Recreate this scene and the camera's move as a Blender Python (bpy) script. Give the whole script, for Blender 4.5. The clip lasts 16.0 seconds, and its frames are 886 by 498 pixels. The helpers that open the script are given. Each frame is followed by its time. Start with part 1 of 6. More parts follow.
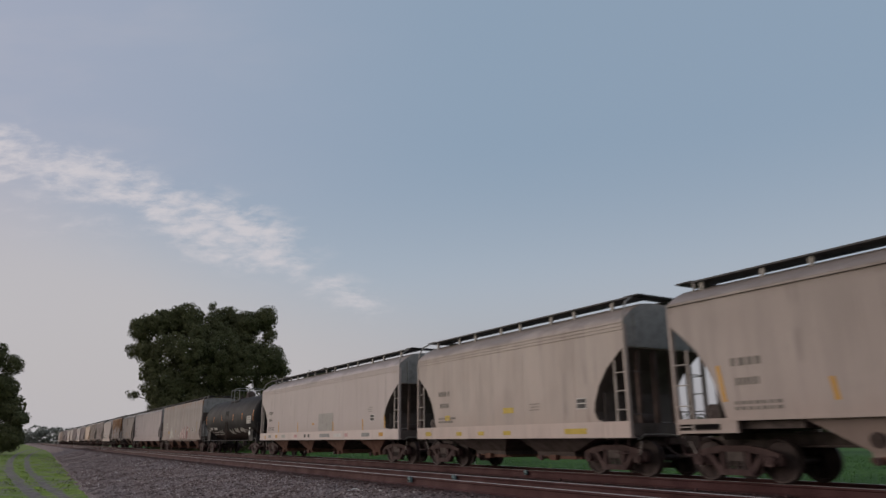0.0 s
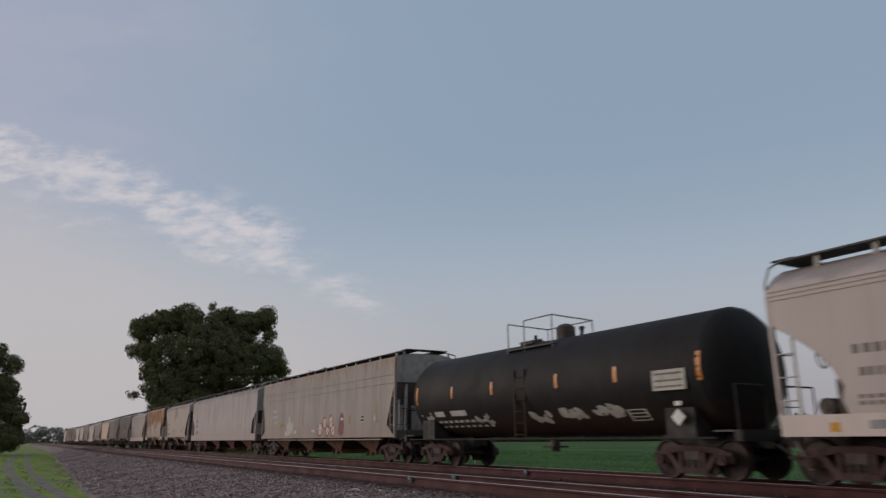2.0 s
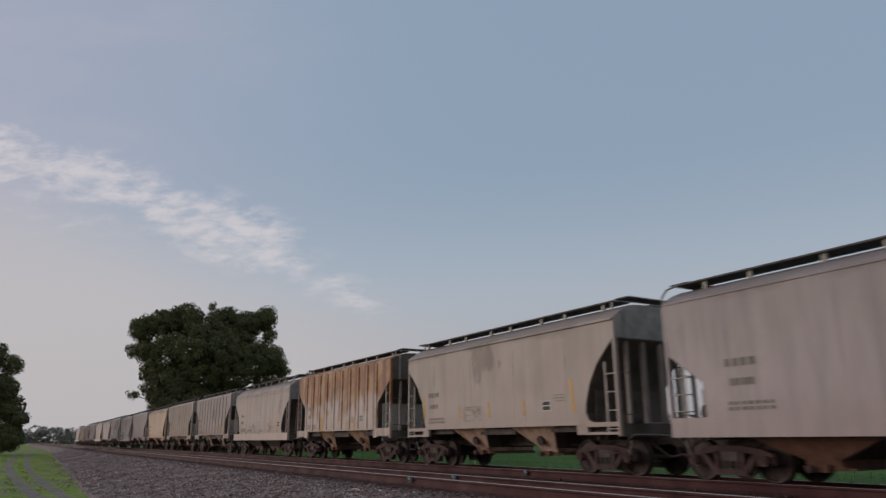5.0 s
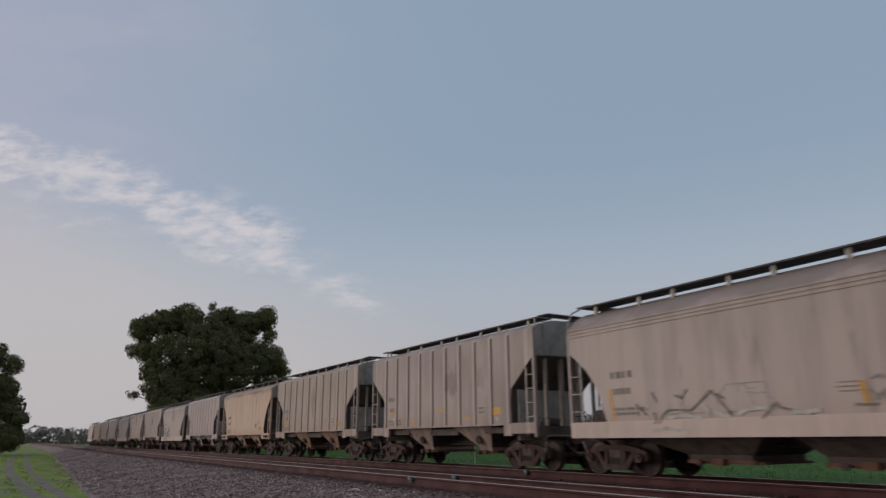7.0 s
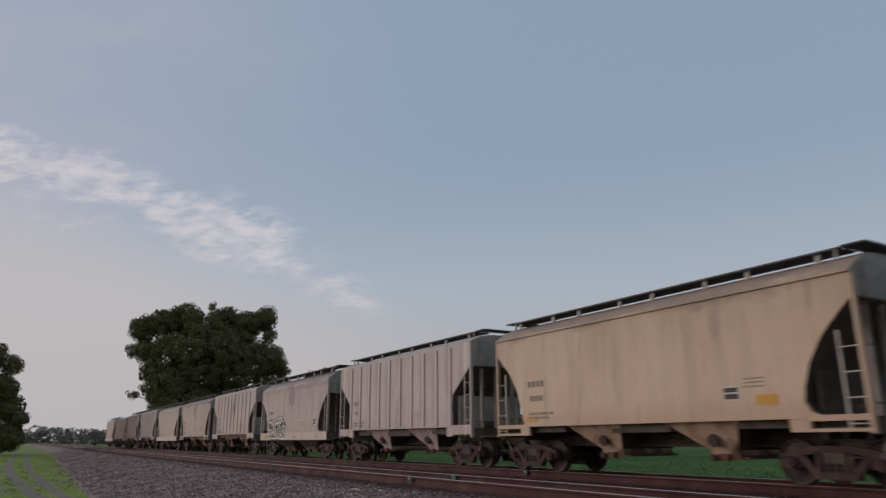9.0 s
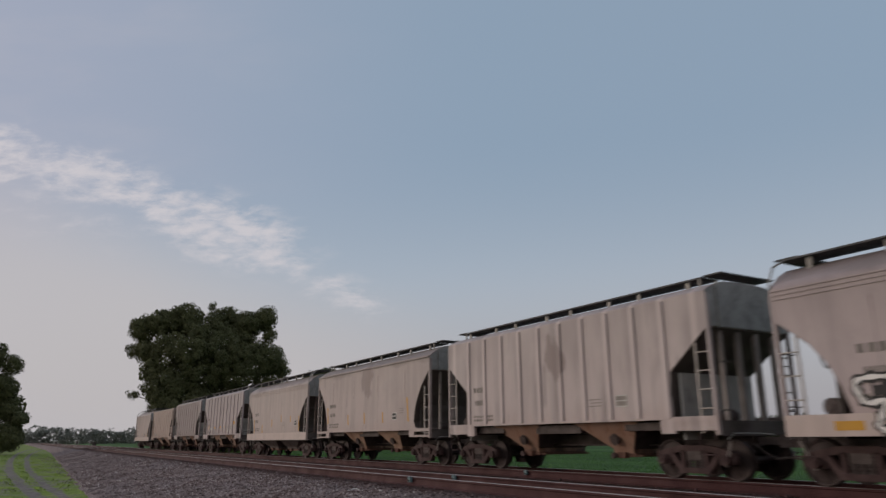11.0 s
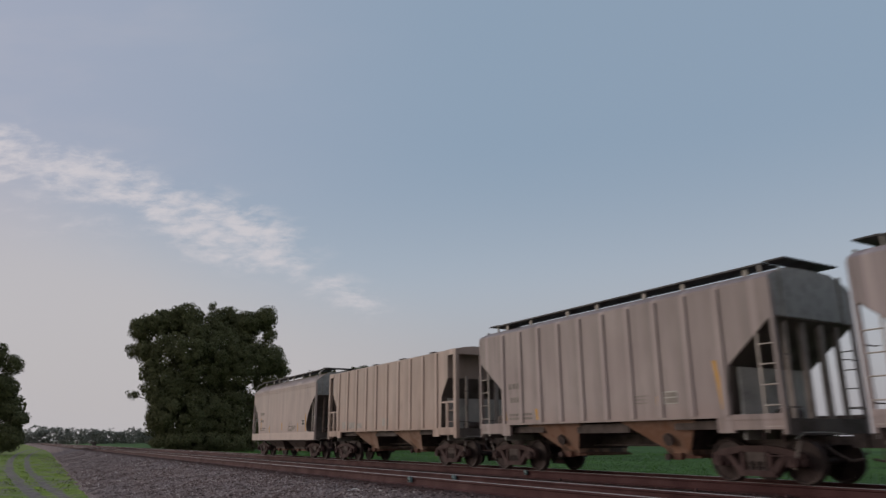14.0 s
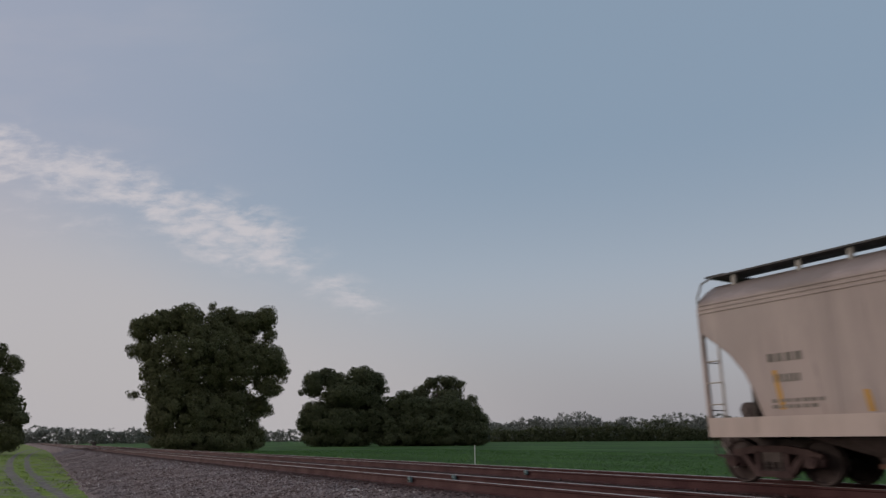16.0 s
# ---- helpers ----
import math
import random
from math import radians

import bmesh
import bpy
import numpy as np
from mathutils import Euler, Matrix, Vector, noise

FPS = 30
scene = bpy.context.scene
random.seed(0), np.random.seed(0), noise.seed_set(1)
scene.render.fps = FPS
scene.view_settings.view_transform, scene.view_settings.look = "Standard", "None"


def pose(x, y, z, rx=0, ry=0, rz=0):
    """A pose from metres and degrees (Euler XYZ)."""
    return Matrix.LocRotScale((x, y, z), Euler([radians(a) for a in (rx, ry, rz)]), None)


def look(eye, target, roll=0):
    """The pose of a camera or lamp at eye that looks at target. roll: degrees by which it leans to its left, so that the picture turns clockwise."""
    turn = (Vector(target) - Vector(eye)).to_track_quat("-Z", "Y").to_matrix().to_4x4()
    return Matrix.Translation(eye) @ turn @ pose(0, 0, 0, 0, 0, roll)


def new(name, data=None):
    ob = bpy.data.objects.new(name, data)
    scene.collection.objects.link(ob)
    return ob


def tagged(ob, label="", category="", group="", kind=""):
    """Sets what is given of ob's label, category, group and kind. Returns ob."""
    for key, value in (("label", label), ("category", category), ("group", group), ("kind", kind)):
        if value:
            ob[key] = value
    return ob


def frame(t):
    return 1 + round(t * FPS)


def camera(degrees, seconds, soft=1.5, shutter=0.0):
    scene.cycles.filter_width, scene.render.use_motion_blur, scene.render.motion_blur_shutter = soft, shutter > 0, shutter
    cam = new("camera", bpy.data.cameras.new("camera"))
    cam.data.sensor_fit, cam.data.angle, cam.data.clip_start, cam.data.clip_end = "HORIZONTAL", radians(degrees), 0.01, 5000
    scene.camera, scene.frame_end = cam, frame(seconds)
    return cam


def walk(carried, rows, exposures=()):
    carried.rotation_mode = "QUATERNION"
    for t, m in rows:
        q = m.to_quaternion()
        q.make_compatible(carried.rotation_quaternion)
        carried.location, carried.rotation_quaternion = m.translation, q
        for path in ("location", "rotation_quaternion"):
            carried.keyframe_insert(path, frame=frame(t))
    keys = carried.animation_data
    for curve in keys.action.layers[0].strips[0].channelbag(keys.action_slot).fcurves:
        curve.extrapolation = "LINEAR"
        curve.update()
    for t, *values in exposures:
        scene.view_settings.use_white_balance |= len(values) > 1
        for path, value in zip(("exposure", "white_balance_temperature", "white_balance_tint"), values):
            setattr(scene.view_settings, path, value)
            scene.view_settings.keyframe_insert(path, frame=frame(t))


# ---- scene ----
# ---------------------------------------------------------------- camera
cam = camera(64.97, 16.0, soft=1.4, shutter=0.22)
EYE = Vector((0.0, 0.0, 0.9455))
AHEAD = Vector((math.sin(radians(30.72)) * math.cos(radians(15.275)),
                math.cos(radians(30.72)) * math.cos(radians(15.275)), math.sin(radians(15.275))))
STAND = look(EYE, EYE + AHEAD, -0.367)
walk(cam, [(0.0, STAND), (16.0, STAND)], [(0.0, 0.0), (15.0, 0.0), (16.0, -0.09)])

# ---------------------------------------------------------------- light
SUN_AZ, SUN_EL = radians(-44), radians(13)     # azimuth from +y towards +x
SUN_DIR = Vector((math.sin(SUN_AZ) * math.cos(SUN_EL), math.cos(SUN_AZ) * math.cos(SUN_EL), math.sin(SUN_EL)))


def node(nt, kind, **values):
    n = nt.nodes.new(kind)
    for key, value in values.items():
        n.inputs[key].default_value = value
    return n


def math_node(nt, op, a, b=None, clamp=False):
    n = nt.nodes.new("ShaderNodeMath")
    n.operation, n.use_clamp = op, clamp
    for i, v in enumerate((a, b)):
        if v is None:
            continue
        if isinstance(v, (int, float)):
            n.inputs[i].default_value = v
        else:
            nt.links.new(v, n.inputs[i])
    return n.outputs[0]


def mix_colour(nt, fac, a, b):
    n = nt.nodes.new("ShaderNodeMix")
    n.data_type = "RGBA"
    for sock, v in ((n.inputs[0], fac), (n.inputs[6], a), (n.inputs[7], b)):
        if isinstance(v, (int, float)):
            sock.default_value = v
        elif isinstance(v, tuple):
            sock.default_value = (*v, 1)
        else:
            nt.links.new(v, sock)
    return n.outputs[2]


def ramp(nt, fac, stops):
    n = nt.nodes.new("ShaderNodeValToRGB")
    while len(n.color_ramp.elements) < len(stops):
        n.color_ramp.elements.new(0.5)
    for e, (at, c) in zip(n.color_ramp.elements, stops):
        e.position = at
        e.color = (*c, 1) if isinstance(c, tuple) else (c, c, c, 1)
    nt.links.new(fac, n.inputs[0])
    return n.outputs[0]


def map_range(nt, v, a, b, c=0.0, d=1.0):
    n = nt.nodes.new("ShaderNodeMapRange")
    n.interpolation_type = "SMOOTHSTEP"
    nt.links.new(v, n.inputs[0])
    for i, k in enumerate((a, b, c, d)):
        n.inputs[i + 1].default_value = k
    return n.outputs[0]


world = bpy.data.worlds.new("evening_sky")
scene.world = world
world.use_nodes = True
wt = world.node_tree
wt.nodes.clear()
sky = wt.nodes.new("ShaderNodeTexSky")
sky.sky_type, sky.sun_disc = "NISHITA", False
sky.sun_elevation, sky.sun_rotation = SUN_EL, SUN_AZ
sky.air_density, sky.dust_density, sky.ozone_density = 1.2, 3.0, 1.5
coord = wt.nodes.new("ShaderNodeTexCoord").outputs["Generated"]
sep = wt.nodes.new("ShaderNodeSeparateXYZ")
wt.links.new(coord, sep.inputs[0])
ALONG = Vector((math.cos(radians(30.72)), -math.sin(radians(30.72)), 0))
AWAY = Vector((math.sin(radians(30.72)), math.cos(radians(30.72)), 0))


def dot_node(v):
    n = wt.nodes.new("ShaderNodeVectorMath")
    n.operation = "DOT_PRODUCT"
    wt.links.new(coord, n.inputs[0])
    n.inputs[1].default_value = v
    return n.outputs["Value"]


# thin haze whitens the sky towards the horizon; unseen warm fill added behind the camera
opposite = dot_node((-0.72, -0.60, 0.35))
up = sep.outputs["Z"]
haze_low = map_range(wt, up, -0.02, 0.42, 1.0, 0.0)
warm_fill = math_node(wt, "MULTIPLY", map_range(wt, opposite, -0.35, 0.8), map_range(wt, up, 0.05, 0.9, 1.0, 0.5))
haze_tint = mix_colour(wt, haze_low, (4.0, 5.25, 6.85), (7.8, 8.0, 8.55))
haze_tint = mix_colour(wt, map_range(wt, up, 0.02, 0.25, 0.92, 0.0), haze_tint, (5.35, 5.15, 5.6))
haze_tint = mix_colour(wt, warm_fill, haze_tint, (7.0, 6.2, 6.0))
air = mix_colour(wt, 0.82, sky.outputs[0], haze_tint)
# one long thin bank of cloud that sinks towards the horizon, with a grey veil below it
right, ahead = dot_node(ALONG), dot_node(AWAY)
u = math_node(wt, "DIVIDE", math_node(wt, "MULTIPLY", right, 0.876), math_node(wt, "MAXIMUM", ahead, 0.05))
w = math_node(wt, "DIVIDE", math_node(wt, "MULTIPLY", up, 0.876), math_node(wt, "MAXIMUM", ahead, 0.05))
spread = wt.nodes.new("ShaderNodeCombineXYZ")
wt.links.new(u, spread.inputs[0])
wt.links.new(w, spread.inputs[1])
wisp = node(wt, "ShaderNodeTexNoise", Scale=21.0, Detail=8.0, Roughness=0.62, Distortion=0.2)
stretch = node(wt, "ShaderNodeMapping", Location=(0.35, 0.1, 0), Rotation=(0, 0, radians(9)), Scale=(1.0, 2.6, 1))
wt.links.new(spread.outputs[0], stretch.inputs[0])
wt.links.new(stretch.outputs[0], wisp.inputs[0])
wave = node(wt, "ShaderNodeTexNoise", Scale=3.0, Detail=3.0)
wt.links.new(spread.outputs[0], wave.inputs[0])
line = math_node(wt, "ADD", math_node(wt, "ADD", w, math_node(wt, "MULTIPLY", u, 0.427)), math_node(wt, "MULTIPLY", wave.outputs["Fac"], 0.06))
above = math_node(wt, "SUBTRACT", line, 0.156)
forward = map_range(wt, ahead, 0.1, 0.3)


def cloud_patch(cu, cw, long, thick, tilt, density):
    """Soft oval of the cloud bank round a direction in the sky."""
    c, sn = math.cos(radians(tilt)), math.sin(radians(tilt))
    du, dw = math_node(wt, "SUBTRACT", u, cu), math_node(wt, "SUBTRACT", w, cw)
    p = math_node(wt, "ADD", math_node(wt, "MULTIPLY", du, c / long), math_node(wt, "MULTIPLY", dw, sn / long))
    q = math_node(wt, "ADD", math_node(wt, "MULTIPLY", du, -sn / thick), math_node(wt, "MULTIPLY", dw, c / thick))
    r = math_node(wt, "SQRT", math_node(wt, "ADD", math_node(wt, "MULTIPLY", p, p), math_node(wt, "MULTIPLY", q, q)))
    return math_node(wt, "MULTIPLY", map_range(wt, r, 0.1, 1.5, 1.0, 0.0), density)


band = None
for patch in ((-0.60, 0.375, 0.055, 0.055, -35, 0.95), (-0.565, 0.398, 0.025, 0.012, -20, 0.7), (-0.48, 0.345, 0.125, 0.042, -14, 1.0), (-0.395, 0.315, 0.08, 0.03, -25, 0.9), (-0.29, 0.268, 0.135, 0.052, -18, 1.0), (-0.36, 0.295, 0.09, 0.04, -25, 0.9),
              (-0.215, 0.228, 0.06, 0.028, -22, 0.85), (-0.13, 0.182, 0.075, 0.03, -20, 0.62), (-0.50, 0.30, 0.16, 0.06, -15, 0.35)):
    oval = cloud_patch(*patch)
    band = oval if band is None else math_node(wt, "MAXIMUM", band, oval)
puff = map_range(wt, math_node(wt, "ADD", wisp.outputs["Fac"], math_node(wt, "MULTIPLY", band, 0.26)), 0.50, 0.90)
cloud = math_node(wt, "MULTIPLY", math_node(wt, "MULTIPLY", puff, map_range(wt, band, 0.0, 0.7)), forward)
veil = math_node(wt, "MULTIPLY", map_range(wt, above, 0.05, -0.14), math_node(wt, "MULTIPLY", map_range(wt, u, 0.42, -0.25), forward))
streaks = node(wt, "ShaderNodeTexNoise", Scale=2.6, Detail=5.0, Roughness=0.55)
wt.links.new(stretch.outputs[0], streaks.inputs[0])
thin = math_node(wt, "MULTIPLY", map_range(wt, streaks.outputs["Fac"], 0.42, 0.75), math_node(wt, "MULTIPLY", map_range(wt, u, 0.0, -0.6), 0.3))
air = mix_colour(wt, math_node(wt, "MULTIPLY", veil, 0.8), air, (6.85, 6.5, 6.65))
glow = math_node(wt, "MULTIPLY", math_node(wt, "MULTIPLY", map_range(wt, u, 0.1, -0.65), forward), map_range(wt, w, 0.15, 0.4, 0.0, 0.45))
air = mix_colour(wt, glow, air, (5.7, 5.5, 6.8))
air = mix_colour(wt, thin, air, (6.6, 6.3, 6.9))
air = mix_colour(wt, math_node(wt, "MULTIPLY", cloud, 0.8), air, (8.5, 8.0, 8.3))
back = wt.nodes.new("ShaderNodeBackground")
back.inputs[1].default_value = 0.075
wt.links.new(air, back.inputs[0])
out = wt.nodes.new("ShaderNodeOutputWorld")
wt.links.new(back.outputs[0], out.inputs[0])

sun = new("sun", bpy.data.lights.new("sun", "SUN"))
sun.data.energy, sun.data.angle, sun.data.color = 0.95, radians(28), (1.0, 0.84, 0.73)
sun.matrix_world = look(SUN_DIR * 300, (0, 0, 0))

# ---------------------------------------------------------------- materials
KEPT = {}


def start_material(name):
    m = bpy.data.materials.new(name)
    m.use_nodes = True
    nt = m.node_tree
    b = nt.nodes["Principled BSDF"]
    return m, nt, b


def noise_tex(nt, scale, detail=4.0, rough=0.55, stretch=(1, 1, 1), vec=None):
    n = node(nt, "ShaderNodeTexNoise", Scale=scale, Detail=detail, Roughness=rough)
    mp = node(nt, "ShaderNodeMapping", Scale=stretch)
    if vec is None:
        vec = nt.nodes.new("ShaderNodeTexCoord").outputs["Object"]
    nt.links.new(vec, mp.inputs[0])
    nt.links.new(mp.outputs[0], n.inputs[0])
    return n.outputs["Fac"]


def bump(nt, b, height, strength, dist=0.02):
    n = node(nt, "ShaderNodeBump", Strength=strength, Distance=dist)
    nt.links.new(height, n.inputs["Height"])
    nt.links.new(n.outputs[0], b.inputs["Normal"])


def plain(name, colour, rough=0.6, metal=0.0, vary=0.35, scale=4.0, relief=0.15, fine=40.0, gloss=0.3):
    """A worn surface of one colour, with variation at two scales."""
    key = (name, colour, rough)
    if key in KEPT:
        return KEPT[key]
    m, nt, b = start_material(name)
    dark = tuple(c * (1 - vary) for c in colour)
    light = tuple(min(1, c * (1 + vary * 0.6)) for c in colour)
    big, small = noise_tex(nt, scale), noise_tex(nt, fine, 3.0)
    f = math_node(nt, "ADD", math_node(nt, "MULTIPLY", big, 0.65), math_node(nt, "MULTIPLY", small, 0.35))
    nt.links.new(ramp(nt, f, [(0.32, dark), (0.5, colour), (0.7, light)]), b.inputs["Base Color"])
    nt.links.new(map_range(nt, f, 0.3, 0.7, min(1, rough + 0.12), max(0.05, rough - 0.1)), b.inputs["Roughness"])
    b.inputs["Metallic"].default_value = metal
    b.inputs["Specular IOR Level"].default_value = gloss
    if relief:
        bump(nt, b, small, relief)
    KEPT[key] = m
    return m


def car_paint(name, colour, rust=0.15, soot=0.25, rough=0.46, seed=0.0, rust_tint=(0.33, 0.13, 0.045), rust_from=None, stain=None, rust_deep=(0.42, 0.17, 0.025), ribs=None, rusty_ribs=False, mottle=0.0, roof_soot=0.0):
    """Weathered car paint: run-off streaks, soot, scattered rust."""
    colour = (colour[0] * 0.985, colour[1] * 0.965, colour[2] * 1.03)
    m, nt, b = start_material(name)
    vec = nt.nodes.new("ShaderNodeTexCoord").outputs["Object"]
    shift = node(nt, "ShaderNodeMapping", Location=(seed * 3.1, seed * 7.7, seed * 1.3))
    nt.links.new(vec, shift.inputs[0])
    vec = shift.outputs[0]
    streak = noise_tex(nt, 1.0, 5.0, 0.55, (1.5, 1.9, 0.26), vec)
    fine = noise_tex(nt, 1.0, 5.0, 0.6, (6.0, 16.0, 0.9), vec)
    cloudy = noise_tex(nt, 0.7, 5.0, 0.6, (1, 1, 1), vec)
    grain = noise_tex(nt, 60.0, 2.0, 0.5, (1, 1, 1), vec)
    dull = tuple(c * 0.62 + 0.02 for c in colour)
    base = mix_colour(nt, math_node(nt, "MULTIPLY", map_range(nt, streak, 0.42, 0.68), soot * 1.6, True), colour, dull)
    base = mix_colour(nt, math_node(nt, "MULTIPLY", map_range(nt, fine, 0.5, 0.72), 0.14), base, dull)
    base = mix_colour(nt, math_node(nt, "MULTIPLY", map_range(nt, cloudy, 0.52, 0.75), 0.45 * soot * 2), base, tuple(c * 0.5 for c in colour))
    # thin wandering run-off lines
    trail = math_node(nt, "ABSOLUTE", math_node(nt, "SUBTRACT", noise_tex(nt, 1.0, 3.0, 0.5, (0.5, 0.62, 0.03), vec), 0.5))
    broken = map_range(nt, noise_tex(nt, 0.8, 3.0, 0.5, (1, 1, 1.2), vec), 0.42, 0.6)
    base = mix_colour(nt, math_node(nt, "MULTIPLY", math_node(nt, "MULTIPLY", map_range(nt, trail, 0.0, 0.012, 1.0, 0.0), broken), min(0.75, 0.25 + soot)), base, tuple(c * 0.45 for c in colour))
    spots = math_node(nt, "ADD", math_node(nt, "MULTIPLY", streak, 0.55), math_node(nt, "MULTIPLY", fine, 0.45))
    edge = 0.72 - 0.3 * rust
    base = mix_colour(nt, math_node(nt, "MULTIPLY", map_range(nt, spots, edge, edge + 0.12), min(1.0, rust * 2.4)), base, rust_tint)
    place = nt.nodes.new("ShaderNodeSeparateXYZ")
    nt.links.new(nt.nodes.new("ShaderNodeTexCoord").outputs["Object"], place.inputs[0])
    # road grime along the bottom edge and a darker tone towards the roof, both ragged
    splash = math_node(nt, "ADD", place.outputs["Z"], math_node(nt, "MULTIPLY", math_node(nt, "SUBTRACT", spots, 0.5), 2.4))
    base = mix_colour(nt, math_node(nt, "MULTIPLY", map_range(nt, splash, 1.85, 1.3, 0.0, 1.0), 0.12 + rust), base, tuple(0.5 * c + 0.5 * r for c, r in zip(dull, rust_tint)))
    washed = math_node(nt, "ADD", place.outputs["Z"], math_node(nt, "MULTIPLY", math_node(nt, "SUBTRACT", math_node(nt, "ADD", math_node(nt, "MULTIPLY", streak, 0.6), math_node(nt, "MULTIPLY", cloudy, 0.4)), 0.5), 5.0))
    base = mix_colour(nt, math_node(nt, "MULTIPLY", map_range(nt, washed, 2.0, 4.1), min(1.0, 1.5 * soot)), base, tuple(c * 0.62 for c in colour))
    if roof_soot:
        # soot and dust that lie on the curve of the roof
        dusty = math_node(nt, "ADD", place.outputs["Z"], math_node(nt, "MULTIPLY", math_node(nt, "SUBTRACT", noise_tex(nt, 1.0, 5.0, 0.6, (1.0, 0.5, 1.0), vec), 0.5), 1.3))
        base = mix_colour(nt, map_range(nt, dusty, roof_soot - 0.06, roof_soot + 0.22, 0.0, 0.5), base, (0.15, 0.125, 0.11))
    if mottle:
        # rust blotches, and grease and dust that have crept up from the outlet
        blotch = map_range(nt, noise_tex(nt, 2.2, 5.0, 0.65, (1, 1, 0.8), vec), 0.47, 0.62)
        base = mix_colour(nt, math_node(nt, "MULTIPLY", blotch, mottle), base, (0.19, 0.075, 0.032))
        creep = math_node(nt, "ADD", place.outputs["Z"], math_node(nt, "MULTIPLY", math_node(nt, "SUBTRACT", noise_tex(nt, 1.8, 5.0, 0.6, (1, 1, 0.6), vec), 0.5), 1.6))
        base = mix_colour(nt, map_range(nt, creep, 0.72, 0.5, 0.0, 0.85), base, (0.075, 0.045, 0.034))
    if ribs:
        # dirt that gathers behind each rib, and a paler tone on the ribs themselves
        start, pitch = ribs
        cell = math_node(nt, "FRACT", math_node(nt, "DIVIDE", math_node(nt, "SUBTRACT", place.outputs["Y"], start), pitch))
        behind = math_node(nt, "MULTIPLY", map_range(nt, cell, 0.07, 0.14), map_range(nt, cell, 0.22, 0.58, 1.0, 0.0))
        uneven = map_range(nt, noise_tex(nt, 1.0, 4.0, 0.6, (1.0, 1.0, 0.45), vec), 0.36, 0.62, 0.15, 1.0)
        base = mix_colour(nt, math_node(nt, "MULTIPLY", math_node(nt, "MULTIPLY", behind, uneven), 0.65), base, tuple(c * 0.55 for c in colour))
        off = math_node(nt, "MINIMUM", cell, math_node(nt, "SUBTRACT", 1.0, cell))
        base = mix_colour(nt, map_range(nt, off, 0.075, 0.105, 0.55, 0.0), base, tuple(min(0.8, c * 1.14) for c in colour))
    if rusty_ribs:
        # a soft ochre wash below the eaves, dark red runs behind the ribs, loose blotches lower down
        loose = math_node(nt, "MULTIPLY", math_node(nt, "SUBTRACT", noise_tex(nt, 1.0, 5.0, 0.6, (0.8, 0.9, 0.5), vec), 0.5), 3.4)
        height = math_node(nt, "ADD", place.outputs["Z"], loose)
        patchy = noise_tex(nt, 1.6, 5.0, 0.65, (1, 1, 0.6), vec)
        ochre = mix_colour(nt, map_range(nt, patchy, 0.42, 0.58), (0.365, 0.170, 0.034), (0.235, 0.085, 0.02))
        base = mix_colour(nt, math_node(nt, "MULTIPLY", map_range(nt, height, 2.15, 3.1), map_range(nt, patchy, 0.34, 0.5, 0.7, 0.97)), base, ochre)
        low_spots = math_node(nt, "MULTIPLY", map_range(nt, noise_tex(nt, 1.0, 4.0, 0.55, (1.2, 1.6, 1.1), shift.outputs[0]), 0.54, 0.64), map_range(nt, place.outputs["Z"], 2.5, 2.1))
        base = mix_colour(nt, math_node(nt, "MULTIPLY", low_spots, 0.75), base, (0.42, 0.215, 0.045))
        run = math_node(nt, "MULTIPLY", math_node(nt, "MULTIPLY", map_range(nt, cell, 0.06, 0.12), map_range(nt, cell, 0.26, 0.5, 1.0, 0.0)), map_range(nt, math_node(nt, "ADD", place.outputs["Z"], math_node(nt, "MULTIPLY", loose, 0.9)), 1.6, 2.5))
        base = mix_colour(nt, math_node(nt, "MULTIPLY", run, 0.93), base, (0.135, 0.036, 0.016))
    if rust_from:
        # rust runs down from the eaves in broad tongues
        high = math_node(nt, "ADD", place.outputs["Z"], math_node(nt, "MULTIPLY", math_node(nt, "SUBTRACT", math_node(nt, "ADD", math_node(nt, "MULTIPLY", streak, 0.45), math_node(nt, "MULTIPLY", noise_tex(nt, 1.5, 5.0, 0.65, (1, 1, 0.3), vec), 0.55)), 0.5), 4.5))
        wash = math_node(nt, "MULTIPLY", map_range(nt, high, rust_from - 0.25, rust_from + 0.35), 0.92)
        wash = math_node(nt, "MULTIPLY", wash, map_range(nt, noise_tex(nt, 2.2, 6.0, 0.7, (1, 1, 0.3), vec), 0.38, 0.56, 0.25, 1.0))
        shade = mix_colour(nt, map_range(nt, noise_tex(nt, 1.0, 4.0, 0.6, (2.0, 4.0, 0.3), vec), 0.42, 0.62), rust_deep, (0.15, 0.05, 0.022))
        base = mix_colour(nt, wash, base, shade)
    if stain:
        # soot below a roof hatch that has run down in uneven tongues
        sy, sz, ry, rz = stain
        run = noise_tex(nt, 1.0, 5.0, 0.65, (1.0, 3.0, 0.5), vec)
        ragged = noise_tex(nt, 1.6, 5.0, 0.6, (1, 1, 0.8), vec)
        dy = math_node(nt, "DIVIDE", math_node(nt, "SUBTRACT", place.outputs["Y"], sy), ry)
        dz = math_node(nt, "DIVIDE", math_node(nt, "SUBTRACT", place.outputs["Z"], sz), rz)
        dist = math_node(nt, "SQRT", math_node(nt, "ADD", math_node(nt, "MULTIPLY", dy, dy), math_node(nt, "MULTIPLY", dz, dz)))
        dist = math_node(nt, "ADD", dist, math_node(nt, "MULTIPLY", math_node(nt, "SUBTRACT", run, 0.5), 2.2))
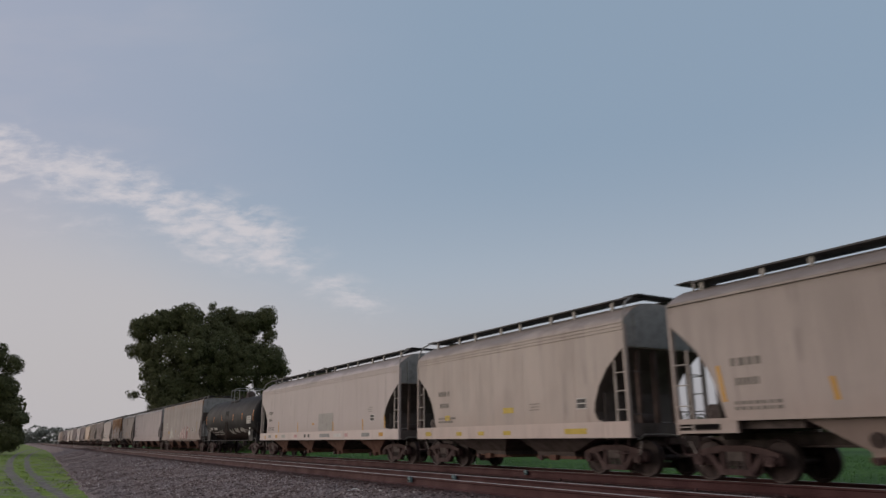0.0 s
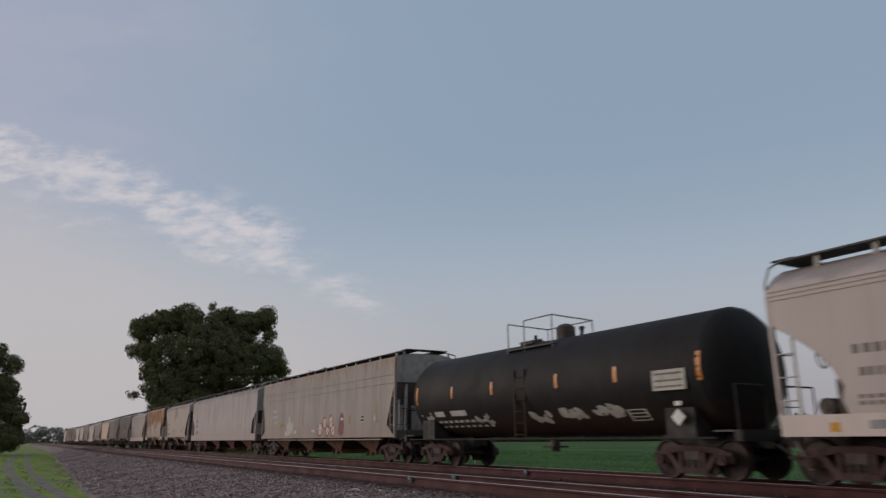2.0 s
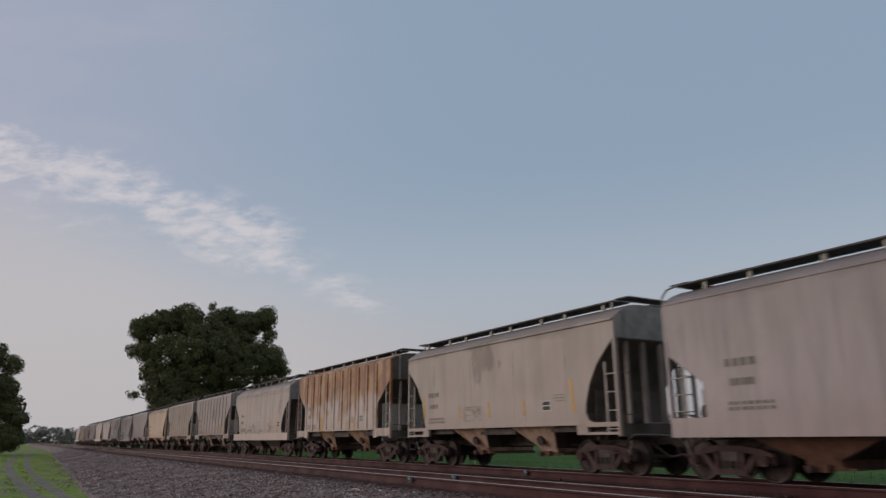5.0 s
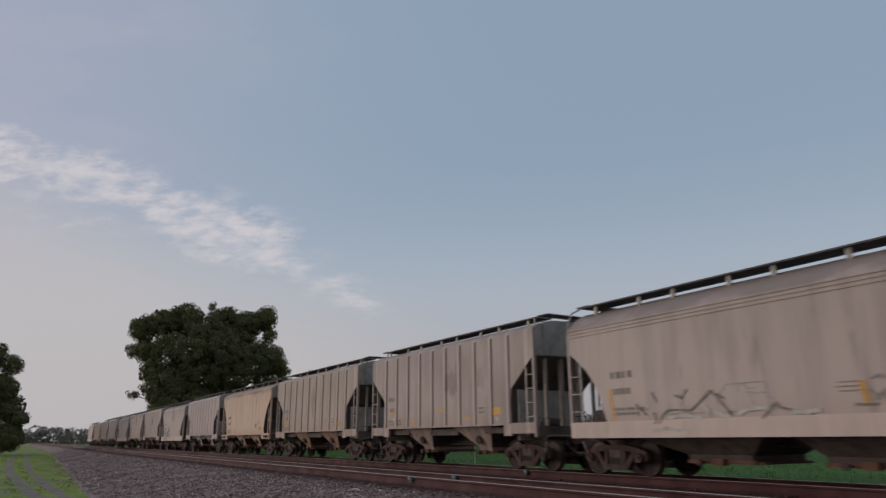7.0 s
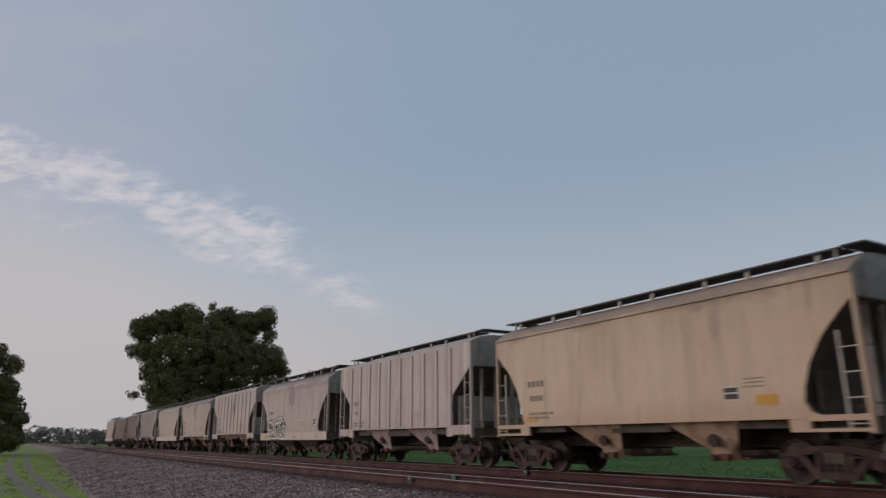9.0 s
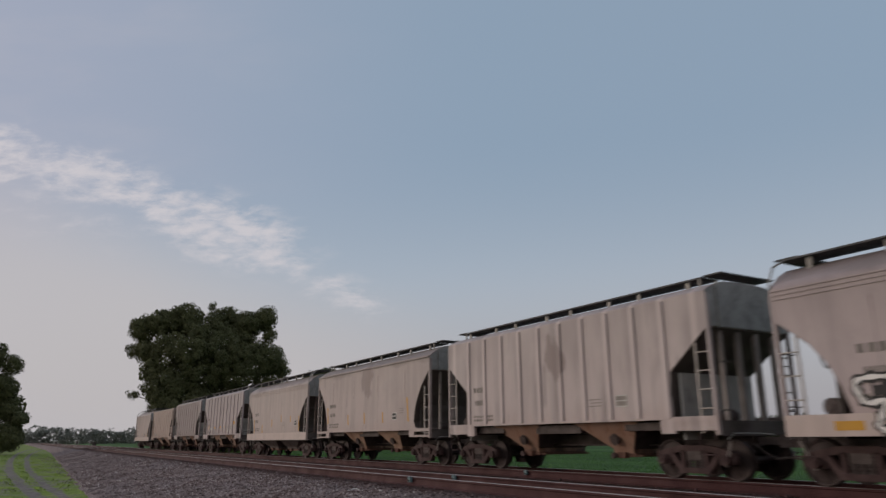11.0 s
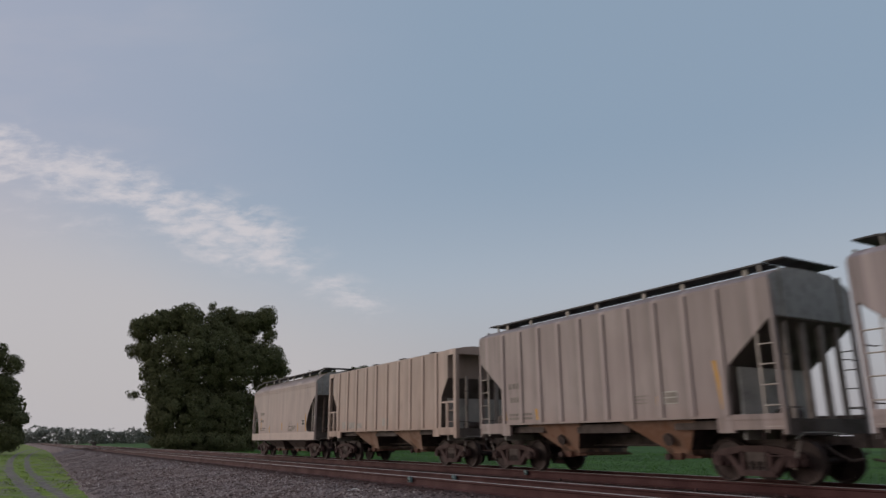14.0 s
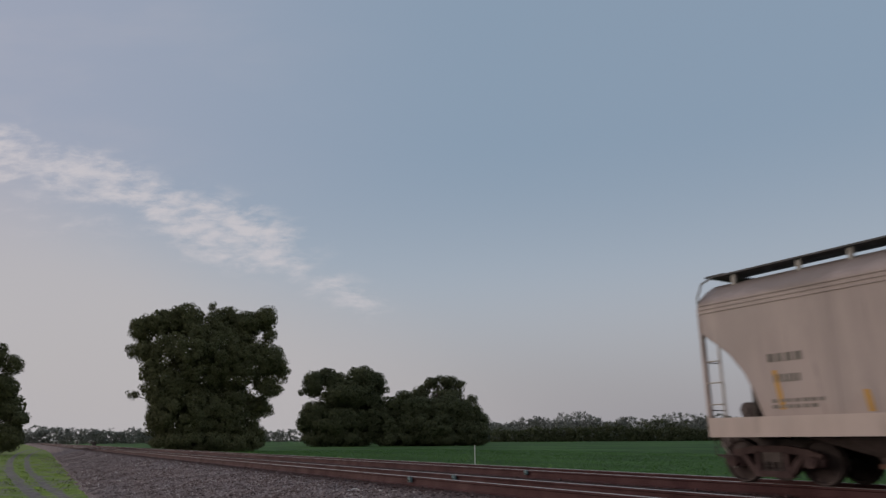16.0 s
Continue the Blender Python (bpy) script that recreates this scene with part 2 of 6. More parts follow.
        dist = math_node(nt, "ADD", dist, math_node(nt, "MULTIPLY", math_node(nt, "SUBTRACT", ragged, 0.5), 1.6))
        base = mix_colour(nt, math_node(nt, "MULTIPLY", map_range(nt, dist, 0.50, 0.85, 1.0, 0.0), 0.72), base, (colour[0] * 0.42, colour[1] * 0.37, colour[2] * 0.36))
    nt.links.new(base, b.inputs["Base Color"])
    nt.links.new(map_range(nt, cloudy, 0.3, 0.7, rough + 0.14, rough), b.inputs["Roughness"])
    bump(nt, b, math_node(nt, "ADD", math_node(nt, "MULTIPLY", cloudy, 1.0), math_node(nt, "MULTIPLY", grain, 0.04)), 0.25, 0.05)
    return m


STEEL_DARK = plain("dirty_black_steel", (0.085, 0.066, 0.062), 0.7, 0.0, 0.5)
STEEL_RUST = plain("rusty_cast_steel", (0.068, 0.040, 0.039), 0.75, 0.0, 0.5)
WHEEL_IRON = plain("worn_wheel_steel", (0.045, 0.032, 0.031), 0.6, 0.3, 0.5)
DIRTY_STRUT = plain("dirty_beige_strut", (0.27, 0.235, 0.22), 0.65, 0.0, 0.45, 2.0)
RUSTY_STRUT = plain("rust_streaked_strut", (0.105, 0.072, 0.062), 0.75, 0.0, 0.55, 2.5)
OUTLET_RUST = plain("rusty_outlet", (0.135, 0.068, 0.05), 0.8, 0.0, 0.5)
GRATING = plain("dark_grating", (0.075, 0.075, 0.078), 0.6, 0.2, 0.3)
RAIL_PAINT = plain("pale_handrail_steel", (0.32, 0.305, 0.29), 0.5, 0.1, 0.25)
# Brown grime, dark enough to hold the shade of the car ends as well.
GRIME_SHADE = plain("grimy_brown_steel", (0.112, 0.095, 0.087), 0.75, 0.0, 0.5, 1.2)
LADDER_PAINT = plain("chalky_ladder_paint", (0.47, 0.42, 0.385), 0.55, 0.0, 0.3)
END_GREY = plain("sooty_grey_bulkhead", (0.40, 0.39, 0.375), 0.65, 0.0, 0.45, 1.5)
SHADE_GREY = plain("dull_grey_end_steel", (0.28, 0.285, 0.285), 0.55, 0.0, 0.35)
YELLOW = plain("yellow_reflective_tape", (0.54, 0.275, 0.022), 0.35, 0.0, 0.2)
ORANGE = plain("orange_reflective_tape", (0.62, 0.23, 0.04), 0.3, 0.0, 0.25)
OCHRE = plain("faded_ochre_tape", (0.34, 0.21, 0.06), 0.5, 0.0, 0.3)
INK = plain("faded_black_lettering", (0.19, 0.172, 0.155), 0.6, 0.0, 0.3)
FAINT_INK = plain("worn_faint_lettering", (0.27, 0.24, 0.22), 0.6, 0.0, 0.35)
WHITE_INK = plain("white_stencil_paint", (0.62, 0.6, 0.58), 0.6, 0.0, 0.2)
SOOT_BLACK = plain("black_spray_paint", (0.02, 0.019, 0.021), 0.5, 0.0, 0.3)
PALE_SPRAY = plain("white_spray_paint", (0.80, 0.78, 0.76), 0.5, 0.0, 0.2)
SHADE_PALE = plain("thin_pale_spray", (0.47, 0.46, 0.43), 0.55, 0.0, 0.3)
RED_SPRAY = plain("dark_red_spray_paint", (0.20, 0.055, 0.06), 0.5, 0.0, 0.3)
PALE_PINK = plain("pale_pink_spray_paint", (0.60, 0.46, 0.44), 0.5, 0.0, 0.3)
FAINT_PINK = plain("faint_pink_spray_paint", (0.44, 0.33, 0.32), 0.55, 0.0, 0.3)
PINK_SPRAY = plain("pink_spray_paint", (0.52, 0.30, 0.30), 0.5, 0.0, 0.25)
TANK_BLACK = car_paint("black_tank_paint", (0.016, 0.0155, 0.016), 0.02, 0.3, 0.58)
TANK_BLACK.node_tree.nodes["Principled BSDF"].inputs["Specular IOR Level"].default_value = 0.22
BARK = plain("rough_bark", (0.07, 0.055, 0.042), 0.9, 0.0, 0.5, 1.5, 0.6, 12.0)


def leaf_material(name, colour, vary=0.2):
    m, nt, b = start_material(name)
    info = nt.nodes.new("ShaderNodeNewGeometry").outputs["Random Per Island"]
    patch = noise_tex(nt, 0.25, 3.0)
    f = math_node(nt, "ADD", math_node(nt, "MULTIPLY", info, 0.6), math_node(nt, "MULTIPLY", patch, 0.5))
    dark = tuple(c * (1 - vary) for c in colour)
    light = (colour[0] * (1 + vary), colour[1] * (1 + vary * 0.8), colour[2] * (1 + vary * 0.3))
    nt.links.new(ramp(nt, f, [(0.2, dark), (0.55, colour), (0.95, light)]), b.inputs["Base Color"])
    b.inputs["Roughness"].default_value = 0.75
    b.inputs["Specular IOR Level"].default_value = 0.12
    return m


TREE_LEAF = leaf_material("dark_tree_leaves", (0.112, 0.122, 0.064), 0.3)
GROVE_LEAF = leaf_material("deep_green_leaves", (0.086, 0.1, 0.056), 0.35)
# Paler than near leaves: the haze of distance is put into the colour.
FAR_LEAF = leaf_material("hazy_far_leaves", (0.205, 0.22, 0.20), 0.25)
CROP_LEAF = leaf_material("bean_leaves", (0.078, 0.178, 0.034), 0.35)
GROVE_WEED = leaf_material("dull_weed_leaves", (0.135, 0.25, 0.055), 0.45)
GRASS_LEAF = leaf_material("lit_grass", (0.225, 0.33, 0.045), 0.4)


RUTS = ((-0.26, 80.0, 0.00052, 0.00020), (1.15, 68.0, 0.00052, 0.00026))   # least distance, where, bend before and after


def ground_material():
    m, nt, b = start_material("field_and_verge_soil")
    pos = nt.nodes.new("ShaderNodeTexCoord").outputs["Object"]
    sp = nt.nodes.new("ShaderNodeSeparateXYZ")
    nt.links.new(pos, sp.inputs[0])
    x = math_node(nt, "ADD", sp.outputs["X"], math_node(nt, "MULTIPLY", math_node(nt, "SUBTRACT", noise_tex(nt, 0.35, 4.0), 0.5), 0.7))
    grass = mix_colour(nt, map_range(nt, noise_tex(nt, 0.9, 5.0), 0.4, 0.65), (0.17, 0.26, 0.04), (0.28, 0.36, 0.07))
    grass = mix_colour(nt, map_range(nt, noise_tex(nt, 9.0, 4.0), 0.45, 0.7), grass, (0.07, 0.10, 0.03))
    dirt = mix_colour(nt, map_range(nt, noise_tex(nt, 3.0, 6.0), 0.4, 0.65), (0.15, 0.13, 0.125), (0.25, 0.225, 0.215))
    worn = None
    along = math_node(nt, "MAXIMUM", sp.outputs["Y"], 26.0)
    for (low, turn, bend_near, bend_far), half in zip(RUTS, (0.30, 0.24)):
        off = math_node(nt, "SUBTRACT", along, turn)
        before, after = math_node(nt, "MINIMUM", off, 0.0), math_node(nt, "MAXIMUM", off, 0.0)
        curve = math_node(nt, "ADD", math_node(nt, "MULTIPLY", math_node(nt, "MULTIPLY", before, before), bend_near), math_node(nt, "MULTIPLY", math_node(nt, "MULTIPLY", after, after), bend_far))
        centre = math_node(nt, "ADD", curve, low)
        d = math_node(nt, "ABSOLUTE", math_node(nt, "SUBTRACT", x, centre))
        r = map_range(nt, d, half * 0.6, half * 1.4, 1.0, 0.0)
        worn = r if worn is None else math_node(nt, "MAXIMUM", worn, r)
    worn = math_node(nt, "MULTIPLY", worn, map_range(nt, noise_tex(nt, 1.7, 4.0), 0.28, 0.5))
    bare = map_range(nt, noise_tex(nt, 0.5, 5.0), 0.50, 0.60)
    worn = math_node(nt, "MAXIMUM", worn, math_node(nt, "MULTIPLY", bare, 0.7))
    near = mix_colour(nt, worn, grass, dirt)
    crop = mix_colour(nt, map_range(nt, noise_tex(nt, 0.05, 5.0, 0.6, (1.6, 0.5, 1)), 0.4, 0.62), (0.036, 0.085, 0.022), (0.064, 0.145, 0.030))
    crop = mix_colour(nt, map_range(nt, noise_tex(nt, 0.4, 5.0, 0.65, (1, 0.6, 1)), 0.55, 0.7), crop, (0.032, 0.075, 0.022))
    field = map_range(nt, sp.outputs["X"], 16.5, 17.5)
    nt.links.new(mix_colour(nt, field, near, crop), b.inputs["Base Color"])
    b.inputs["Roughness"].default_value = 0.9
    b.inputs["Specular IOR Level"].default_value = 0.15
    bump(nt, b, noise_tex(nt, 14.0, 5.0), 0.5, 0.06)
    return m


def ballast_material(name, stones=False):
    m, nt, b = start_material(name)
    if stones:
        f = nt.nodes.new("ShaderNodeNewGeometry").outputs["Random Per Island"]
    else:
        v = node(nt, "ShaderNodeTexVoronoi", Scale=17.0)
        nt.links.new(nt.nodes.new("ShaderNodeTexCoord").outputs["Object"], v.inputs[0])
        s = nt.nodes.new("ShaderNodeSeparateColor")
        nt.links.new(v.outputs["Color"], s.inputs[0])
        f = s.outputs[0]
        bump(nt, b, v.outputs["Distance"], 0.55, 0.04)
    c = ramp(nt, f, [(0.0, (0.102, 0.075, 0.071)), (0.55, (0.212, 0.162, 0.155)), (0.9, (0.32, 0.252, 0.242)), (1.0, (0.62, 0.57, 0.54))])
    tint = map_range(nt, noise_tex(nt, 0.35, 4.0), 0.4, 0.65)
    c = mix_colour(nt, math_node(nt, "MULTIPLY", tint, 0.45), c, (0.235, 0.20, 0.20))
    # brake dust and rust darken the stones between and beside the rails
    sp = nt.nodes.new("ShaderNodeSeparateXYZ")
    nt.links.new(nt.nodes.new("ShaderNodeTexCoord").outputs["Object"], sp.inputs[0])
    x = math_node(nt, "ADD", sp.outputs["X"], math_node(nt, "MULTIPLY", math_node(nt, "SUBTRACT", noise_tex(nt, 1.3, 4.0), 0.5), 0.8))
    dusty = math_node(nt, "MULTIPLY", map_range(nt, x, 7.5, 8.9), 0.88)
    nt.links.new(mix_colour(nt, dusty, c, (0.062, 0.034, 0.033)), b.inputs["Base Color"])
    b.inputs["Roughness"].default_value = 0.92
    b.inputs["Specular IOR Level"].default_value = 0.12
    return m


GROUND = ground_material()
BALLAST = ballast_material("grey_brown_ballast")
STONE = ballast_material("crushed_stone", True)
RAIL_RUST = plain("rusty_rail_side", (0.07, 0.026, 0.027), 0.75, 0.0, 0.4, 1.2, 0.2)
RAIL_HEAD = plain("worn_rail_head", (0.46, 0.43, 0.42), 0.4, 0.55, 0.2, 2.0, 0.05)
TIE_WOOD = plain("weathered_tie_timber", (0.055, 0.036, 0.033), 0.85, 0.0, 0.4)
BLUE_BOX = plain("blue_grey_clamp", (0.13, 0.20, 0.215), 0.6, 0.1, 0.25)
POST_WHITE = plain("white_marker_plastic", (0.72, 0.72, 0.70), 0.5, 0.0, 0.12)


# ---------------------------------------------------------------- mesh helpers
class Mesh:
    """Collects vertices and faces."""

    def __init__(self):
        self.v, self.f = [], []

    def add(self, verts, faces):
        n = len(self.v)
        self.v += [tuple(p) for p in verts]
        self.f += [tuple(i + n for i in f) for f in faces]
        return self

    def box(self, x0, x1, y0, y1, z0, z1):
        x0, x1, y0, y1, z0, z1 = min(x0, x1), max(x0, x1), min(y0, y1), max(y0, y1), min(z0, z1), max(z0, z1)
        return self.add([(x, y, z) for x in (x0, x1) for y in (y0, y1) for z in (z0, z1)],
                        [(0, 1, 3, 2), (4, 6, 7, 5), (0, 4, 5, 1), (2, 3, 7, 6), (0, 2, 6, 4), (1, 5, 7, 3)])

    def tube(self, a, b, r, n=8, r2=None):
        a, b = Vector(a), Vector(b)
        d = (b - a).normalized()
        s = d.orthogonal().normalized()
        t = d.cross(s)
        r2 = r if r2 is None else r2
        ring = [(s * math.cos(2 * math.pi * i / n) + t * math.sin(2 * math.pi * i / n)) for i in range(n)]
        faces = [(i, (i + 1) % n, n + (i + 1) % n, n + i) for i in range(n)] + [tuple(range(n))[::-1], tuple(range(n, 2 * n))]
        return self.add([a + k * r for k in ring] + [b + k * r2 for k in ring], faces)

    def pipe(self, pts, r, n=6):
        for a, b in zip(pts, pts[1:]):
            self.tube(a, b, r, n)
        return self

    def prism(self, outline, x0, x1):
        """An outline of (y, z) pulled along x."""
        n = len(outline)
        faces = [(i, (i + 1) % n, n + (i + 1) % n, n + i) for i in range(n)] + [tuple(range(n))[::-1], tuple(range(n, 2 * n))]
        return self.add([(x0, y, z) for y, z in outline] + [(x1, y, z) for y, z in outline], faces)

    def extrude_y(self, outline, y0, y1, cap=True):
        """An outline of (x, z) pulled along y."""
        n = len(outline)
        faces = [(i, n + i, n + (i + 1) % n, (i + 1) % n) for i in range(n)]
        if cap:
            faces += [tuple(range(n)), tuple(range(n, 2 * n))[::-1]]
        return self.add([(x, y0, z) for x, z in outline] + [(x, y1, z) for x, z in outline], faces)

    def loft(self, rings, close=True, cap=True):
        n = len(rings[0])
        verts = [p for r in rings for p in r]
        faces = []
        for k in range(len(rings) - 1):
            for i in range(n if close else n - 1):
                j = (i + 1) % n
                faces.append((k * n + i, k * n + j, (k + 1) * n + j, (k + 1) * n + i))
        if cap:
            faces += [tuple(range(n))[::-1], tuple(range((len(rings) - 1) * n, len(rings) * n))]
        return self.add(verts, faces)

    def data(self, name, material, smooth=35):
        me = bpy.data.meshes.new(name)
        me.from_pydata(self.v, [], self.f)
        if len(self.v) < 4000:
            bm = bmesh.new()
            bm.from_mesh(me)
            bmesh.ops.recalc_face_normals(bm, faces=bm.faces)
            bm.to_mesh(me)
            bm.free()
        if smooth:
            me.shade_smooth()
            me.set_sharp_from_angle(angle=radians(smooth))
        me.materials.append(material)
        return me


def part(name, mesh, material, parent, label="", at=None, smooth=35):
    """Links a mesh as one object under a thing or a part."""
    data = mesh.data(name, material, smooth) if isinstance(mesh, Mesh) else mesh
    ob = new(name, data)
    ob.parent = parent
    if at is not None:
        ob.location = at
    if label:
        ob["label"] = label
    BUILT.append(ob)
    return ob


BUILT, SHAPED = [], set()
RUNNING_GEAR = ("truck", "side_frame", "spring", "bearing_cap", "wheelset", "coupler", "air_hose")


def fit_body(kx, kz):
    """Brings the body parts built since the last call to the width and height of the train."""
    for ob in BUILT:
        if ob.name.split(".")[0] in RUNNING_GEAR:
            continue
        ob.location.x *= kx
        ob.location.z *= kz
        if ob.data.name not in SHAPED:
            SHAPED.add(ob.data.name)
            ob.data.transform(Matrix.Diagonal((kx, 1.0, kz, 1.0)))
    BUILT.clear()


def shared(key, build, material, smooth=35):
    """Mesh data that alike parts share."""
    key = (key, material.name)
    if key not in KEPT:
        KEPT[key] = build().data(key[0] if isinstance(key[0], str) else key[0][0], material, smooth)
    return KEPT[key]


# ---------------------------------------------------------------- setting
NEAR_TRACK, FAR_TRACK, GAUGE = 9.836, 14.521, 0.70    # railhead lies at z = 0


def lie(x, y=30.0):
    """Height of the ground across the line of the tracks; the bank narrows down the line."""
    toe = min(6.45, 1.55 + 0.028 * max(y, 27.0))
    run = 7.9 - toe
    stops = [(-3000, -1.05), (toe, -1.05), (toe + run * 0.16, -0.91), (toe + run * 0.84, -0.335), (7.9, -0.245), (11.45, -0.245), (12.15, -0.31), (12.85, -0.245),
             (16.3, -0.245), (16.9, -0.345), (18.1, -0.89), (19.4, -1.0), (3000, -1.0)]
    for (a, za), (b, zb) in zip(stops, stops[1:]):
        if a <= x <= b:
            return za + (zb - za) * (x - a) / (b - a)
    return -1.05


def ruts(y):
    """Where the two wheel ruts of the dirt track run; they bend away from the bank and back."""
    return [low + (near if y < turn else far) * (max(y, 26.0) - turn) ** 2 for low, turn, near, far in RUTS]


def make_ground():
    xs = [-2500, -600, -150, -60, -30, -15, -8, -5, -3, -2, -1, -0.5, 0, 0.5, 1, 1.5, 2, 2.5, 3, 3.6, 4.4, 5.4, 6.6, 7.6, 17.1, 17.7, 18.2, 18.8, 19.8, 22, 30, 50, 100, 250, 700, 3000]
    ys = [-1500, -600, -400, -200, -60, -20] + list(range(-10, 120, 2)) + [125, 140, 160, 200, 260, 340, 500, 900, 1600, 3400]
    m = Mesh()
    for y in ys:
        for x in xs:
            z = -1.07 if x < 8 else lie(x) - 0.02
            if -6 < x < 3 and -12 < y < 130:
                z += 0.07 * noise.noise((x * 0.6, y * 0.25, 0))
                for c in ruts(y):
                    z -= 0.05 * math.exp(-((x - c) / 0.35) ** 2)
            m.v.append((x, y, z))
    n = len(xs)
    m.f = [(r * n + c, r * n + c + 1, (r + 1) * n + c + 1, (r + 1) * n + c) for r in range(len(ys) - 1) for c in range(n - 1)]
    return tagged(new("ground", m.data("ground", GROUND, 60)), "grassy verge with a rutted dirt track and green field", "ground", kind="structure")


def make_ballast():
    xs = [2.05 + 0.36 * i for i in range(44)]
    ys = [-1500, -500, -200, -60, -10, 0] + [4 + 0.5 * i for i in range(120)] + [66 + 3 * i for i in range(25)] + [150, 200, 280, 400, 700, 1500, 3400]
    m = Mesh()
    for y in ys:
        for x in xs:
            z = lie(x, y)
            if z < -1.04:
                z = -1.17
            elif x < 7.6:
                z += 0.13 * noise.noise((x * 0.9, y * 0.45, 3)) + 0.05 * noise.noise((x * 3, y * 2, 7))
            m.v.append((x, y, z))
    n = len(xs)
    m.f = [(r * n + c, r * n + c + 1, (r + 1) * n + c + 1, (r + 1) * n + c) for r in range(len(ys) - 1) for c in range(n - 1)]
    return tagged(new("ballast_bed", m.data("ballast_bed", BALLAST, 60)), "grey-brown crushed stone bed under the two tracks", "ballast", kind="structure")


def scatter_stones(count, x0, x1, y0, y1, rng, m):
    """Loose irregular stones on the bed, thinning with distance."""
    base = [(0, 0, 1), (0.9, 0, 0.25), (0.28, 0.86, 0.3), (-0.73, 0.53, 0.2), (-0.73, -0.53, 0.28), (0.28, -0.86, 0.22), (0, 0, -0.6)]
    tri = [(0, 1, 2), (0, 2, 3), (0, 3, 4), (0, 4, 5), (0, 5, 1), (6, 2, 1), (6, 3, 2), (6, 4, 3), (6, 5, 4), (6, 1, 5)]
    for _ in range(count):
        x = rng.uniform(x0, x1)
        y = y0 + (y1 - y0) * rng.random() ** 1.7
        s = rng.uniform(0.017, 0.042) * (1.9 if rng.random() < 0.06 else 1)
        a = rng.uniform(0, 6.28)
        ca, sa = math.cos(a) * s, math.sin(a) * s
        z = lie(x, y) + s * 0.25
        if z < -0.99 and rng.random() < 0.85:
            continue
        if -1.04 < z and x < 7.6:
            z += 0.13 * noise.noise((x * 0.9, y * 0.45, 3)) + 0.05 * noise.noise((x * 3, y * 2, 7))
        k = rng.uniform(0.6, 1.0)
        m.add([(x + px * ca - py * sa, y + px * sa + py * ca, z + pz * s * k) for px, py, pz in base], tri)


def rail_profile(cx):
    half = [(0.070, -0.232), (0.070, -0.215), (0.018, -0.190), (0.010, -0.12), (0.010, -0.062), (0.034, -0.046), (0.036, -0.007)]
    return [(cx + x, z) for x, z in half] + [(cx - x, z) for x, z in reversed(half)]


def make_track(name, centre, label):
    bed = tagged(new(name), label, "railway track", kind="structure")
    for s in (-1, 1):
        rail = part("rail", Mesh().extrude_y(rail_profile(centre + s * GAUGE), -900, 1500), RAIL_RUST, bed, smooth=25)
        cx = centre + s * GAUGE
        part("rail_head", Mesh().extrude_y([(cx - 0.034, -0.007), (cx - 0.028, 0.0), (cx + 0.028, 0.0), (cx + 0.034, -0.007)], -900, 1500), RAIL_HEAD, rail, "polished steel running surface", smooth=25)
    tie = Mesh().box(-1.26, 1.26, -0.11, 0.11, -0.40, -0.230).data("tie", TIE_WOOD, 0)
    for i in range(150):
        t = new("tie", tie)
        t.parent = bed
        t.location = (centre + 0.02 * math.sin(i * 2.3), 2 + 0.52 * i, 0.003 * math.sin(i * 1.7))
    return bed


def make_rail_clamp(x, y):
    """A small blue-grey box clamped to the rail."""
    root = tagged(new("rail_clamp"), "small blue-grey metal clamp box fixed beside a rail", "track fitting", "clamps on the rails")
    root.location = (x, y, 0)
    part("housing", Mesh().box(-0.08, -0.02, -0.08, 0.08, -0.14, -0.03), BLUE_BOX, root)
    part("cap", Mesh().box(-0.09, -0.012, -0.05, 0.05, -0.03, -0.005), BLUE_BOX, root)
    part("bolt", Mesh().tube((-0.13, 0, -0.1), (-0.10, 0, -0.1), 0.03, 8), STEEL_DARK, root)
    return root


# ---------------------------------------------------------------- rolling stock parts
WHEEL_R = 0.457


def wheelset_mesh():
    m = Mesh()
    prof = [(0.0, 0.11), (0.09, 0.11), (0.10, 0.13), (0.055, 0.20), (0.035, 0.32), (0.03, 0.395), (0.065, 0.41), (0.07, 0.45), (-0.035, 0.462), (-0.045, 0.485), (-0.068, 0.485),
            (-0.07, 0.41), (-0.03, 0.395), (-0.02, 0.3), (-0.06, 0.16), (-0.08, 0.11)]
    for side in (-1, 1):
        rings = []
        for i in range(28):
            a = 2 * math.pi * i / 28
            rings.append([(side * (GAUGE + d), r * math.cos(a) * 0.985, r * math.sin(a) * 0.985) for d, r in prof])
        rings.append(rings[0])
        m.loft(rings, True, False)
        m.tube((side * 0.75, 0, 0), (side * 1.02, 0, 0), 0.08, 12)
    return m.tube((-0.75, 0, 0), (0.75, 0, 0), 0.085, 12)


